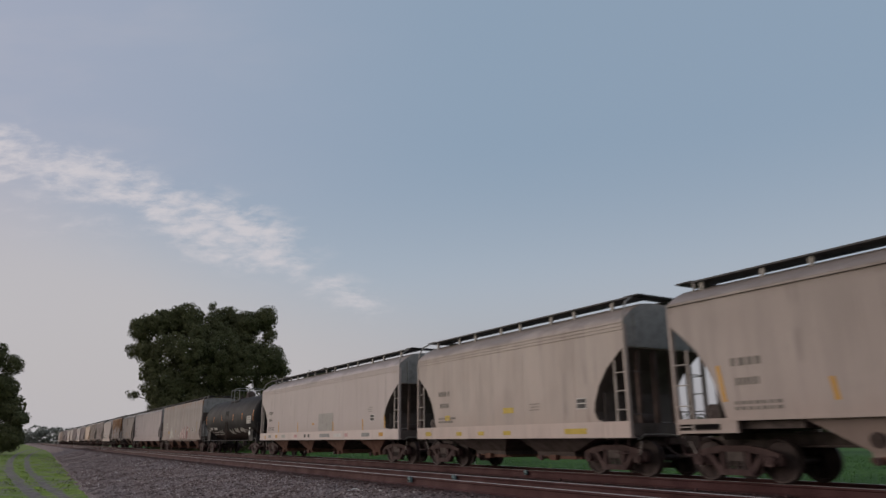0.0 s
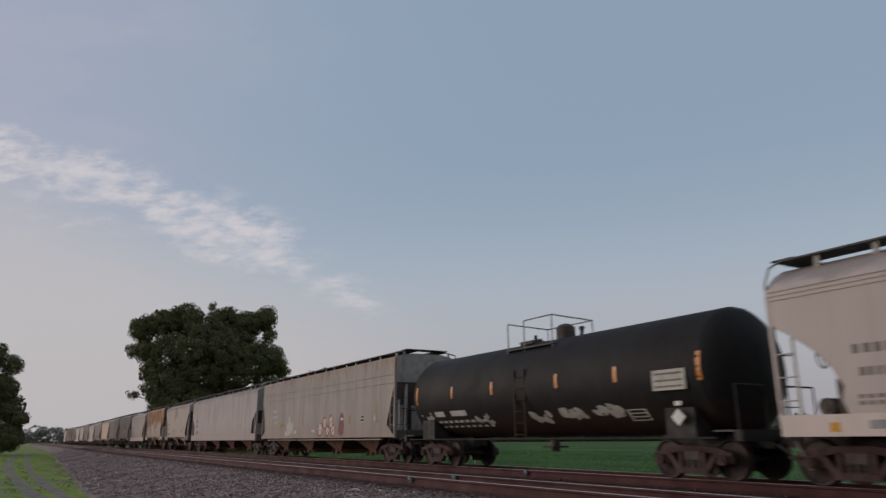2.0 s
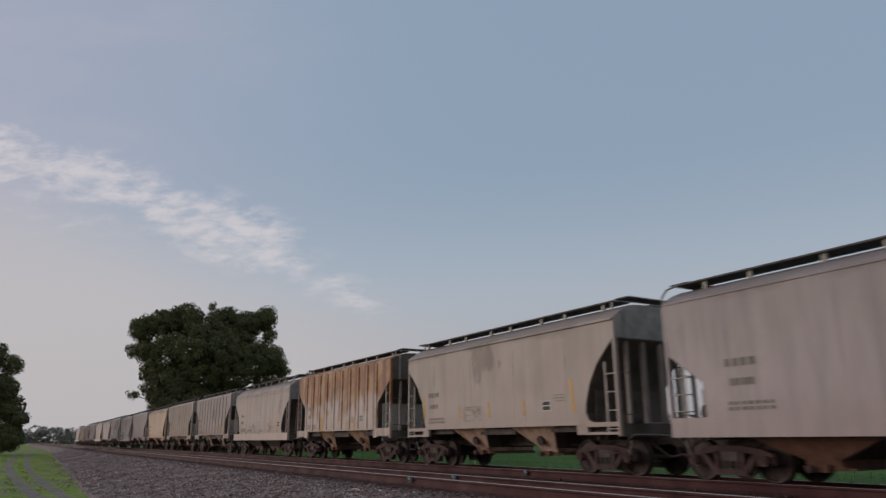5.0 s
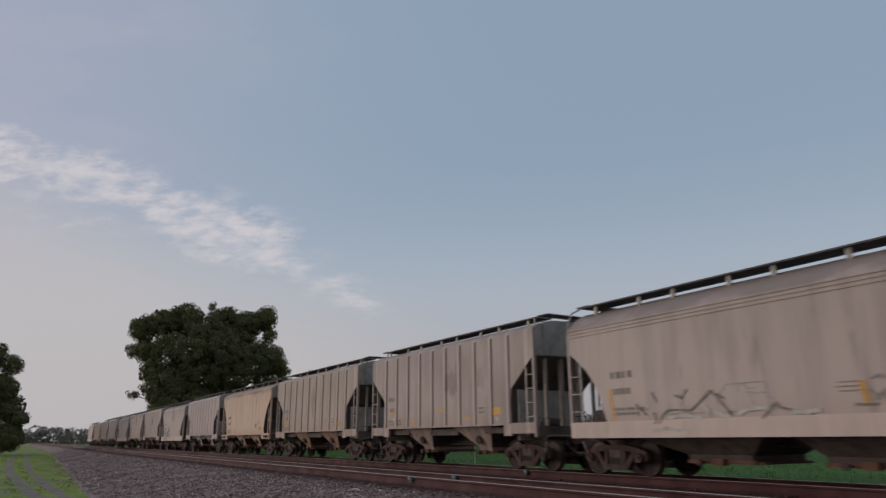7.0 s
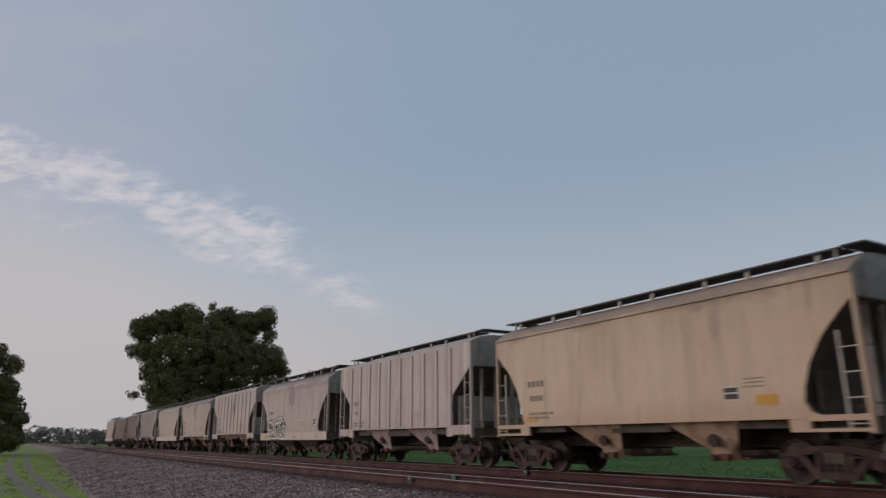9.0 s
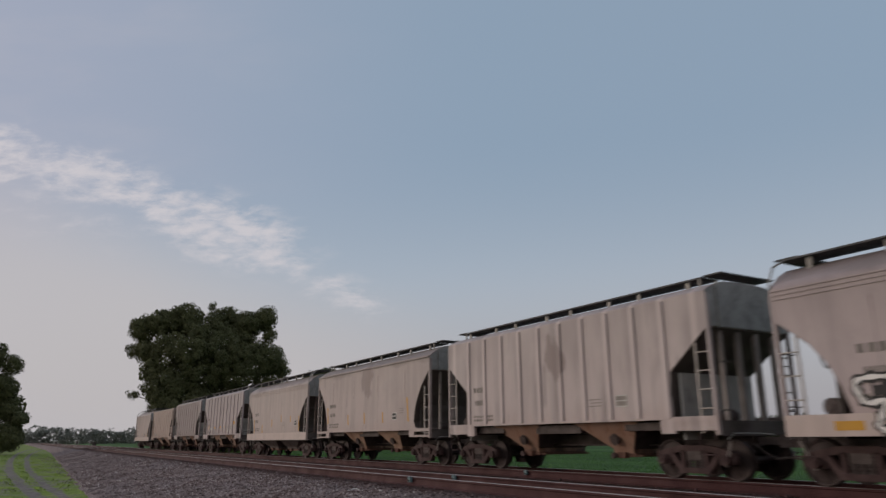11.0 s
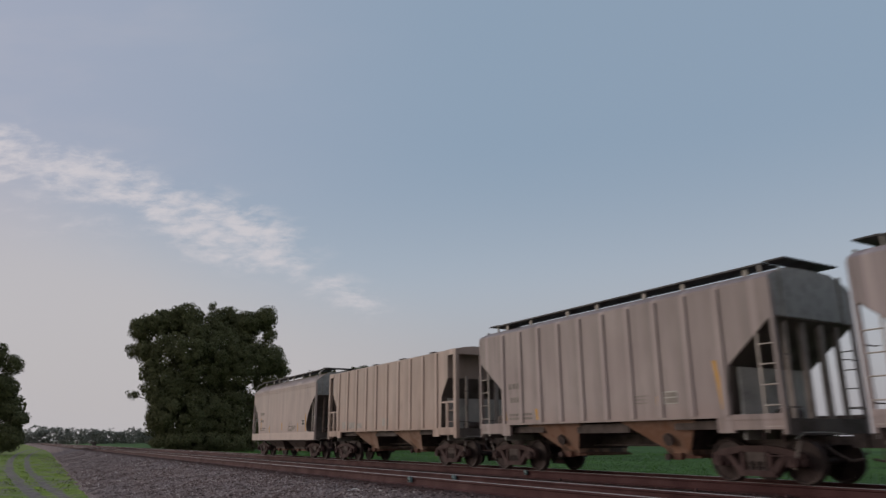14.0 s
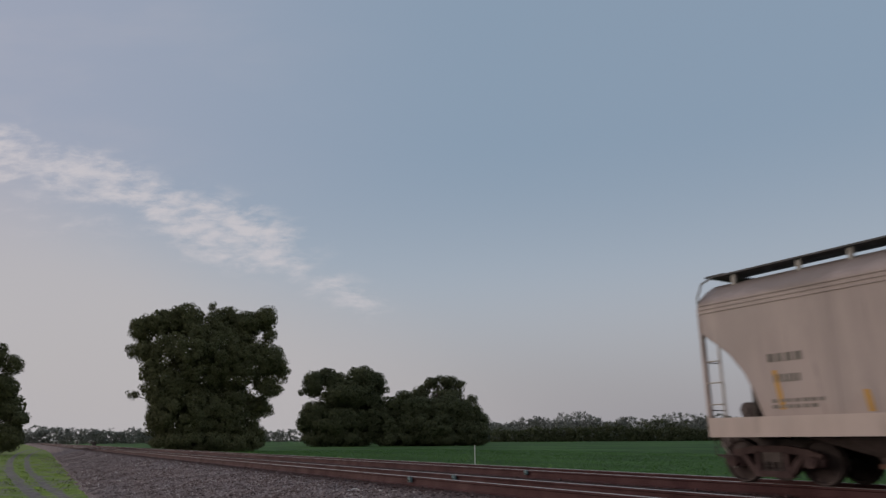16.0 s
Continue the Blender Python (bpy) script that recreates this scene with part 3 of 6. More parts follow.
def side_frame_mesh():
    """Cast side frame in the (y, z) plane, 0.12 m thick, with two windows and spring opening."""
    m = Mesh()
    t = 0.075
    top = [(-1.10, 0.60), (-1.10, 0.50), (-0.78, 0.50), (-0.70, 0.57), (-0.3, 0.64), (0.3, 0.64), (0.70, 0.57), (0.78, 0.50), (1.10, 0.50), (1.10, 0.60), (0.80, 0.70), (0.35, 0.77), (-0.35, 0.77), (-0.80, 0.70)]
    m.prism(top, -t, t)
    for s in (-1, 1):
        m.prism([(s * 0.74, 0.56), (s * 0.60, 0.60), (s * 0.30, 0.22), (s * 0.42, 0.16)], -t, t)
        m.prism([(s * 0.28, 0.66), (s * 0.37, 0.66), (s * 0.37, 0.26), (s * 0.28, 0.26)], -t, t)
        m.prism([(s * 0.74, 0.58), (s * 0.68, 0.36), (s * 0.74, 0.34), (s * 0.80, 0.52)], -t, t)
        m.prism([(s * 1.04, 0.56), (s * 1.04, 0.36), (s * 1.10, 0.38), (s * 1.12, 0.52)], -t, t)
    m.prism([(-0.46, 0.15), (0.46, 0.15), (0.40, 0.27), (-0.40, 0.27)], -t - 0.02, t + 0.02)
    return m


def make_truck(car, y):
    truck = part("truck", shared("truck_bolster", lambda: Mesh().box(-1.02, 1.02, -0.22, 0.22, 0.45, 0.68).box(-0.28, 0.28, -0.28, 0.28, 0.66, 0.82), STEEL_DARK), STEEL_DARK, car, "rusty cast steel two-axle truck", (0, y, 0))
    frame_data = shared("side_frame", side_frame_mesh, STEEL_RUST)
    spring_data = shared("spring", lambda: coil_mesh(), STEEL_DARK)
    cap_data = shared("bearing_cap", lambda: Mesh().tube((-0.09, 0, 0), (0.09, 0, 0), 0.115, 14).tube((-0.12, 0, 0), (0.10, 0, 0), 0.05, 8), STEEL_RUST)
    for s in (-1, 1):
        part("side_frame", frame_data, STEEL_RUST, truck, at=(s * 0.96, 0, 0))
        for d in (-0.17, 0.0, 0.17):
            part("spring", spring_data, STEEL_DARK, truck, at=(s * 0.96, d, 0.27))
        for d in (-0.89, 0.89):
            part("bearing_cap", cap_data, STEEL_RUST, truck, at=(s * 1.03, d, WHEEL_R))
    wheels = shared("wheelset", wheelset_mesh, WHEEL_IRON)
    for d in (-0.89, 0.89):
        ws = part("wheelset", wheels, WHEEL_IRON, truck, "worn steel wheels on one axle", (0, d, WHEEL_R))
        WHEELS.append((ws, d))
    return truck


def coil_mesh():
    m = Mesh()
    for i in range(5):
        m.tube((0, 0, 0.0 + i * 0.07), (0, 0, 0.035 + i * 0.07), 0.07, 10)
        m.tube((0, 0, 0.035 + i * 0.07), (0, 0, 0.07 + i * 0.07), 0.05, 8)
    return m


def make_ladder(car, x, y0, y1, z0, z1, material, rungs=None):
    """Side ladder: two stiles with rungs as parts."""
    key = round(y1 - y0, 3), round(z1 - z0, 3)
    ladder = part("ladder", shared(("ladder", key), lambda: Mesh().box(-0.02, 0.02, 0, 0.045, 0, z1 - z0).box(-0.02, 0.02, y1 - y0 - 0.045, y1 - y0, 0, z1 - z0), material), material, car, at=(x, y0, z0))
    rung = shared(("rung", key), lambda: Mesh().tube((0, 0.03, 0), (0, y1 - y0 - 0.03, 0), 0.014, 6), material)
    n = rungs or max(2, round((z1 - z0) / 0.40))
    for i in range(n):
        part("rung", rung, material, ladder, at=(-0.025 if x < 0 else 0.025, 0, (z1 - z0) * (i + 0.3) / n))
    return ladder


def make_coupler(car, y, s):
    m = Mesh().box(-0.10, 0.10, y - s * 0.35, y + s * 0.55, 0.78, 0.95)
    m.box(-0.16, 0.14, y + s * 0.50, y + s * 0.78, 0.72, 1.0)
    m.box(-0.06, 0.16, y + s * 0.74, y + s * 0.86, 0.74, 0.98)
    part("coupler", m, STEEL_DARK, car)
    hose = Mesh().pipe([(-0.35, y, 0.8), (-0.36, y + s * 0.25, 0.62), (-0.30, y + s * 0.5, 0.48), (-0.25, y + s * 0.75, 0.52)], 0.025, 6)
    part("air_hose", hose, STEEL_DARK, car)


def make_bay(car, y, half_top, z_top, z_low, material, half_low=0.40, wide=1.42, outlet=OUTLET_RUST, port=True, shift=0.0):
    """A tapering discharge hopper with its outlet gate; shift: how far the outlet sits off the middle."""
    yl = y + shift
    rings = []
    for c, hy, hx, z in ((y, half_top, wide, z_top), (y, half_top * 0.97, wide, z_top - 0.04), (yl, half_low, 1.02, z_low + 0.14), (yl, half_low, 0.98, z_low + 0.02)):
        rings.append([(-hx, c - hy, z), (hx, c - hy, z), (hx, c + hy, z), (-hx, c + hy, z)])
    bay = part("hopper_bay", Mesh().loft(rings), material, car, smooth=20)
    # Black sheets put the deep shade of the bay slopes into their colour.
    for e in (-1, 1):
        top, low = y + e * (half_top * 0.97 + 0.002), yl + e * (half_low + 0.002)
        quad = [(-wide + 0.03, top, z_top - 0.045), (wide - 0.03, top, z_top - 0.045), (1.0, low, z_low + 0.14), (-1.0, low, z_low + 0.14)]
        outer = [(x, v + e * 0.012, z - 0.004) for x, v, z in quad]
        plate = Mesh().add(quad + outer, [(0, 1, 2, 3), (4, 5, 6, 7), (0, 1, 5, 4), (1, 2, 6, 5), (2, 3, 7, 6), (3, 0, 4, 7)])
        part("slope_sheet", plate, STEEL_DARK, bay, "bay slope sheet coloured black for its deep shade", smooth=0)
    gate = Mesh().box(-1.0, 1.0, yl - half_low - 0.05, yl + half_low + 0.05, z_low - 0.05, z_low + 0.03)
    gate.box(-1.12, -0.95, yl - 0.14, yl + 0.14, z_low - 0.08, z_low + 0.06)
    gate.box(-0.95, 0.95, yl - half_low - 0.22, yl - half_low - 0.05, z_low - 0.04, z_low + 0.0)
    part("outlet_gate", gate, outlet, bay, "rusty brown outlet gate")
    part("gate_shaft", Mesh().tube((-1.22, yl + half_low * 0.5, z_low - 0.02), (1.22, yl + half_low * 0.5, z_low - 0.02), 0.03, 8).tube((-1.24, yl + half_low * 0.5, z_low - 0.02), (-1.16, yl + half_low * 0.5, z_low - 0.02), 0.075, 10), STEEL_RUST, bay)
    if port:
        zc = z_low + (z_top - z_low) * 0.42
        xc = 1.02 + (wide - 1.02) * 0.38
        part("port", Mesh().tube((-xc - 0.10, yl + 0.1, zc), (-xc + 0.1, yl + 0.1, zc + 0.1), 0.14, 12), STEEL_DARK, bay, "dark round port")
    return bay


def bars(mesh, x, y, z, wide, high, rows, rng, chars=4):
    """Short upright dashes that stand for lettering too blurred to read."""
    pitch = high / rows
    for r in range(rows):
        zz = z - r * pitch
        step = wide / chars
        n = chars if r == 0 else max(2, chars - rng.randint(0, 1))
        for c in range(n):
            w = step * rng.uniform(0.55, 0.75)
            mesh.box(x - 0.004, x, y - c * step, y - c * step - w, zz - pitch * 0.62, zz)


def stroke(mesh, pts, width, x):
    """A flat painted stroke through (y, z) points."""
    vv, ff = [], []
    for i, (y, z) in enumerate(pts):
        a, b = pts[max(0, i - 1)], pts[min(len(pts) - 1, i + 1)]
        d = Vector((b[0] - a[0], b[1] - a[1])).normalized()
        w = width * (0.75 + 0.25 * math.sin(i * 1.9))
        vv += [(x, y - d.y * w / 2, z + d.x * w / 2), (x, y + d.y * w / 2, z - d.x * w / 2)]
        if i:
            k = 2 * i
            ff.append((k - 2, k - 1, k + 1, k))
    mesh.add(vv, ff)


def blob(mesh, y, z, ry, rz, x, rng, n=18):
    ring = []
    for i in range(n):
        a = 2 * math.pi * i / n
        k = 1 + rng.uniform(-0.12, 0.12)
        ring.append((x, y + ry * k * math.cos(a), z + rz * k * math.sin(a)))
    mesh.add(ring, [tuple(range(n))])


WHEELS, TRAIN = [], []
SPEED, BACK = 17.75, 0.12
WIDE, HIGH = 0.9227, 1.05


# ---------------------------------------------------------------- covered hoppers
STYLES = {
    # side bottom, eave, roof top, end cut as (distance from the end, height)
    "sill": dict(low=1.28, eave=3.62, top=4.20, cut=[(0.08, 3.04), (0.36, 2.84), (0.72, 2.56), (1.04, 2.16), (1.22, 1.78), (1.26, 1.54), (1.16, 1.36), (0.98, 1.28)]),
    "long_sill": dict(low=1.28, eave=3.62, top=4.20, cut=[(0.08, 2.98), (0.45, 2.76), (0.86, 2.46), (1.20, 2.10), (1.36, 1.76), (1.34, 1.50), (1.18, 1.34), (0.92, 1.28)]),
    "bays": dict(low=1.27, eave=3.74, top=4.22, cut=[(0.08, 3.30), (0.36, 3.06), (0.74, 2.70), (1.06, 2.22), (1.22, 1.78), (1.25, 1.52), (1.14, 1.34), (0.94, 1.27)]),
    "ribbed": dict(low=1.33, eave=3.96, top=4.27, cut=[(0.06, 3.20), (1.20, 2.33), (1.30, 1.33)]),
    "flat": dict(low=1.27, eave=3.84, top=3.98, inset=0.56, cut=[(0.56, 2.92), (1.02, 2.30), (1.06, 1.27)]),
    "grey": dict(low=1.02, eave=4.0, top=4.22, cut=[(0.05, 3.05), (0.32, 2.4), (0.68, 1.62), (0.72, 1.45), (0.06, 1.02)]),
    "grain": dict(low=1.30, eave=3.80, top=4.22, cut=[(0.10, 2.66), (1.0, 2.02), (1.02, 1.30)]),
}


def roof_ring(st, y):
    e, t = st["eave"], st["top"]
    half = [(1.6, e), (1.59, e + (t - e) * 0.12), (1.50, e + (t - e) * 0.30), (1.20, e + (t - e) * 0.66), (0.85, e + (t - e) * 0.93), (0.4, t)]
    return [(x, y, z) for x, z in half] + [(-x, y, z) for x, z in reversed(half)]


def arch(y0, y1, z0, z1, n=8):
    """Outline of an opening with a round head, as (across, height)."""
    r, c = (y1 - y0) / 2, (y0 + y1) / 2
    return [(y0, z0)] + [(c - r * math.cos(math.pi * k / n), z1 - r + r * math.sin(math.pi * k / n)) for k in range(n + 1)] + [(y1, z0)]


def holed_plate(across, z0, z1, opening, at0, at1, flat):
    """A plate with one arched opening through it; flat: lies across the car, else along it."""
    a0, a1 = across
    m = Mesh()
    put = m.extrude_y if flat else m.prism
    lo, hi = opening[0][0], opening[-1][0]
    put([(a0, z0), (lo, z0), (lo, z1), (a0, z1)], at0, at1)
    put([(hi, z0), (a1, z0), (a1, z1), (hi, z1)], at0, at1)
    for (p, pz), (q, qz) in zip(opening[1:], opening[2:-1]):
        put([(p, pz), (q, qz), (q, z1), (p, z1)], at0, at1)
    return m


END_PALE = plain("chalky_grey_end_steel", (0.37, 0.37, 0.365), 0.6, 0.0, 0.4, 1.6)
TANK_STEEL = plain("sooty_tank_steel", (0.034, 0.031, 0.031), 0.65, 0.0, 0.5)


def grey_end(car, y, e):
    """End of the long grey car: a plate with arched openings under a dark recess, and upright channels."""
    wall = END_PALE
    plate = holed_plate((-1.42, 0.0), 1.06, 2.52, arch(-0.95, -0.52, 1.25, 2.25), y - e * 0.40, y - e * 0.44, True)
    other = holed_plate((0.0, 1.42), 1.06, 2.52, arch(0.52, 0.95, 1.25, 2.25), y - e * 0.40, y - e * 0.44, True)
    part("end_plate", plate, wall, car, "grey end plate with an arched opening")
    part("end_plate", other, wall, car, "grey end plate with an arched opening")
    part("bulkhead", Mesh().box(-1.38, 1.38, y - e * 0.80, y - e * 0.84, 0.9, 3.05), GRIME_SHADE, car)
    for x in (-0.98, -0.30, 0.30, 0.98):
        part("strut", Mesh().box(x - 0.05, x + 0.05, y - e * 0.06, y - e * 0.18, 1.06, 3.15), wall, car)
    for s in (-1, 1):
        cheek = holed_plate((min(y - e * 0.08, y - e * 0.62), max(y - e * 0.08, y - e * 0.62)), 1.3, 2.40, arch(*sorted((y - e * 0.14, y - e * 0.52)), 1.42, 2.28), s * 1.30, s * 1.33, False)
        part("cheek_plate", cheek, wall, car, "grey side plate with an arched opening")
    part("end_rail", Mesh().pipe([(-1.3, y + e * 0.05, 2.05), (1.3, y + e * 0.05, 2.05)], 0.02), GRIME_SHADE, car)


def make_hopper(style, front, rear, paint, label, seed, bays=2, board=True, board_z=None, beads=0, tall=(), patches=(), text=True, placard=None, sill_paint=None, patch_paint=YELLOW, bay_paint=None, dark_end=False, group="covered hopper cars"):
    """A covered hopper wagon; local y runs to its rear, z from the railhead."""
    st, length, rng = STYLES[style], rear - front, random.Random(seed)
    hl = length / 2
    low, eave, top = st["low"], st["eave"], st["top"]
    board_z = board_z or (4.40 if style == "ribbed" else 4.35)
    car = tagged(new("covered_hopper_car"), label, "freight car", group)
    car.location = (FAR_TRACK, (front + rear) / 2, 0)
    TRAIN.append((car, (front + rear) / 2))
    BUILT.clear()
    # body with sloping end sheets
    outline = [(-hl + d, z) for d, z in st["cut"]][::-1] + [(-hl + st.get("inset", 0.02), eave)]
    rear_cut = st["cut"] if style not in ("sill", "bays", "long_sill") else st["cut"][:-3] + [(1.30, 1.52), (1.38, low)]
    cuts = {-1: st["cut"], 1: rear_cut}
    outline = outline + [(hl - st.get("inset", 0.02), eave)] + [(hl - d, z) for d, z in rear_cut]
    part("body", Mesh().prism(outline, -1.6, 1.6), paint, car, smooth=28)
    # The downward-facing end slopes get their shade from this dark colour.
    for e in (-1, 1):
        cut = [(e * (hl - d), z) for d, z in cuts[e]]
        outer = [(y + e * 0.012, z - 0.006) for y, z in cut]
        plate = Mesh().prism(cut + outer[::-1], -1.592, 1.592)
        part("end_slope", plate, GRIME_SHADE, car, "grimy end slope sheet darkened for its shade", smooth=20)
    part("roof", Mesh().loft([roof_ring(st, -hl + 0.02), roof_ring(st, -hl + 0.3), roof_ring(st, hl - 0.3), roof_ring(st, hl - 0.02)]), paint, car, smooth=40)
    ring = [(x, z) for x, _, z in roof_ring(st, 0)]
    for e in (-1, 1):
        wall = Mesh().extrude_y([(-1.585, st["cut"][0][1] + 0.02)] + [(x * 0.992, z - 0.012) for x, z in reversed(ring)] + [(1.585, st["cut"][0][1] + 0.02)], e * (hl - st.get("inset", 0.0) - 0.022), e * (hl - st.get("inset", 0.0) - 0.004))
        # Greyer than the sides: the shade of the car end is in this colour.
        part("end_wall", wall, GRIME_SHADE if dark_end else SHADE_GREY, car, "dull grey end wall", smooth=20)
        if style not in ("flat",):
            for x in (-1.16, 1.16):
                part("end_stay", Mesh().box(x - 0.04, x + 0.04, e * (hl - 0.006), e * (hl + 0.05), st["cut"][0][1], eave + 0.25), SHADE_GREY, car)
    if style in ("sill", "bays", "long_sill", "grain", "grey"):
        count = round((length - 3) / 1.95)
        seam = Mesh().box(-0.002, 0.002, -0.014, 0.014, low + 0.02, eave - 0.33).data("weld_seam", paint, 0)
        for k in range(count):
            for s in (-1, 1):
                part("weld_seam", seam, paint, car, at=(s * 1.602, -hl + 2.0 + (length - 4.0) * k / (count - 1), 0))
    for k in range(beads):
        z = (eave + 0.035 - 0.085 * k) if style != "grey" else 3.38 - 0.32 * k
        for s in (-1, 1):
            lip = 0.055 if style == "bays" else 0.022
            part("bead", Mesh().box(s * 1.598, s * (1.6 + lip), -hl + 0.03, hl - 0.03, z - 0.016, z + (0.03 if style == "bays" else 0.012)), paint, car)
    # sills
    full = style in ("sill", "long_sill", "grain")
    for s in (-1, 1):
        if full:
            sill = Mesh().box(s * 1.50, s * 1.618, -hl, hl, 0.91, low + 0.004)
            sill.box(s * 1.40, s * 1.618, -hl, hl, 0.90, 0.925)
            part("side_sill", sill, sill_paint or paint, car)
        elif style == "grey":
            sill = Mesh().box(s * 1.50, s * 1.622, -hl + 0.1, hl - 0.1, 0.985, 1.03).box(s * 1.50, s * 1.612, -hl + 1.2, hl - 1.2, 0.88, 0.92)
            part("side_sill", sill, paint, car)
        else:
            part("side_sill", Mesh().box(s * 1.5, s * 1.622, -hl + 1.3, hl - 1.3, low - 0.05, low + 0.006), paint, car)
            for e in (-1, 1):
                m = Mesh().box(s * 1.50, s * 1.615, e * (hl - 0.0), e * (hl - 1.5), low - 0.10, low + 0.008)
                m.box(s * 1.50, s * 1.60, e * (hl - 0.0), e * (hl - 1.42), 0.98 if style == "bays" else 1.04, 1.04 if style == "bays" else low - 0.07)
                m.box(s * 1.50, s * 1.61, e * (hl - 1.2), e * (hl - 1.62), 0.98, low)
                part("end_sill_side", m, paint, car)
    end_paint = GRIME_SHADE if style in ("sill", "long_sill", "bays") else END_GREY
    for e in (-1, 1):
        y = e * hl
        part("end_beam", Mesh().box(-1.52, 1.52, y - e * 0.16, y - e * 0.005, 0.93, 1.24), GRIME_SHADE, car)
        part("deck", Mesh().box(-1.46, 1.46, y - e * 0.18, y - e * 1.5, 1.02, 1.07), STEEL_DARK, car)
        deep = max(d for d, z in st["cut"]) - 0.2
        if style in ("ribbed", "flat", "bays"):
            part("shear_plate", Mesh().box(-1.38, 1.38, y - e * (deep + 0.06), y - e * 3.0, 1.06, 1.24), STEEL_DARK, car)
        bulk_top = {"ribbed": 2.3, "flat": 2.25, "bays": 2.1, "sill": 2.0}.get(style, 1.9)
        if style == "grey":
            grey_end(car, y, e)
        else:
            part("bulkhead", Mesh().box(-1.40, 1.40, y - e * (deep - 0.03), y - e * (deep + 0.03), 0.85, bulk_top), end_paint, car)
        if style != "grey" and e < 0:
            for k, x in enumerate((-1.02, -0.36, 0.36, 1.02)):
                wide = 0.075 if k in (1, 2) else 0.045
                part("strut", Mesh().box(x - wide, x + wide, y - e * 0.10, y - e * 0.20, 1.07, st["cut"][0][1] + 0.04), RUSTY_STRUT if full else DIRTY_STRUT, car, "grimy upright end strut")
        if style != "grey":
            part("brake_cylinder", Mesh().tube((-0.75, y - e * 0.62, 1.34), (-0.1, y - e * 0.62, 1.34), 0.13, 12), STEEL_DARK, car)
        for s in (-1, 1):
            if style == "flat":
                part("corner_post", Mesh().box(s * 1.46, s * 1.61, y - e * 0.0, y - e * 0.17, 0.93, eave - 0.16), paint, car)
                part("top_rail", Mesh().box(s * 1.46, s * 1.612, y - e * 0.0, y - e * 0.62, eave - 0.158, eave + 0.03), paint, car)
                part("corner_brace", Mesh().box(s * 1.50, s * 1.60, y - e * 0.62, y - e * 0.72, 1.10, 2.08), paint, car)
                part("end_rail", Mesh().box(s * 1.50, s * 1.60, y - e * 0.172, y - e * 1.02, 2.08, 2.14), paint, car)
            else:
                post = Mesh().box(s * 1.50, s * 1.612, y - e * 0.0, y - e * 0.075, 0.95, eave - 0.02)
                part("corner_post", post, paint, car)
            if board and not full and style != "grey":
                part("end_bracket", Mesh().box(s * 1.06, s * 1.11, y - e * 0.46, y - e * 0.50, top - 0.25, board_z - 0.03), RAIL_PAINT, car)
            elif board:
                part("end_handrail", Mesh().pipe([(s * 1.57, y - e * 0.03, eave - 0.4), (s * 1.57, y - e * 0.02, eave + 0.22), (s * 1.40, y - e * 0.05, eave + (board_z - eave) * 0.75), (s * 1.05, y - e * 0.12, board_z - 0.01)], 0.026), RAIL_PAINT, car)
            lad_top = 2.08 if style == "flat" else 2.75 if style in ("sill", "bays") else st["cut"][0][1] - 0.25
            yy = sorted((y - e * 0.175, y - e * 0.615)) if style == "flat" else sorted((y - e * 0.03, y - e * 0.47))
            make_ladder(car, s * 1.565, yy[0], yy[1], 0.98, lad_top, paint if style in ("flat", "grey") else LADDER_PAINT)
            part("stirrup", Mesh().pipe([(s * 1.58, y - e * 0.12, 0.98), (s * 1.58, y - e * 0.12, 0.55), (s * 1.58, y - e * 0.55, 0.55), (s * 1.58, y - e * 0.55, 0.98)], 0.014), STEEL_RUST, car)
        if style == "flat":
            part("end_top_beam", Mesh().box(-1.455, 1.455, y - e * 0.0, y - e * 0.16, eave - 0.15, eave + 0.02), paint, car)
        for s in (-1, 1):
            for z in (1.45, 2.45):
                part("grab_iron", shared(("grab_iron", e, round(hl, 2)), lambda: Mesh().pipe([(-0.22, y - e * 0.06, 0), (-0.22, y + e * 0.03, 0), (0.22, y + e * 0.03, 0), (0.22, y - e * 0.06, 0)], 0.012, 5), GRIME_SHADE), GRIME_SHADE, car, at=(s * 1.22, 0, z))
        lever = [(-1.38, y + e * 0.04, 0.86), (-1.20, y + e * 0.10, 0.98), (-0.35, y + e * 0.12, 0.98), (-0.12, y + e * 0.35, 0.95)]
        part("uncoupling_lever", Mesh().pipe(lever, 0.013, 6), RAIL_PAINT, car, "bent steel uncoupling lever")
        part("brake_beam_rod", Mesh().tube((-1.12, y - e * 0.25, 0.30), (-1.20, y - e * 0.02, 0.82), 0.03, 6), DIRTY_STRUT, car)
        make_coupler(car, y, e)
        make_truck(car, e * (hl - 1.12))
    part("brake_rod", Mesh().tube((-0.45, -hl + 2.2, 0.72), (-0.45, hl - 2.2, 0.72), 0.025, 6), STEEL_DARK, car)
    part("train_pipe", Mesh().tube((0.5, -hl + 0.3, 0.86), (0.5, hl - 0.3, 0.86), 0.03, 6), STEEL_DARK, car)
    part("centre_sill", Mesh().box(-0.22, 0.22, -hl + 0.1, hl - 0.1, 0.72, 0.99), STEEL_DARK, car)
    part("air_reservoir", Mesh().tube((-1.42, hl - 0.88, 1.42), (-0.55, hl - 0.88, 1.42), 0.16, 16).tube((-1.46, hl - 0.88, 1.42), (-1.42, hl - 0.88, 1.42), 0.07, 8), STEEL_DARK, car)
    wheel = Mesh()
    ring = [(0.25 + 0.25 * math.cos(a * math.pi / 8), hl - 0.02, 2.5 + 0.25 * math.sin(a * math.pi / 8)) for a in range(17)]
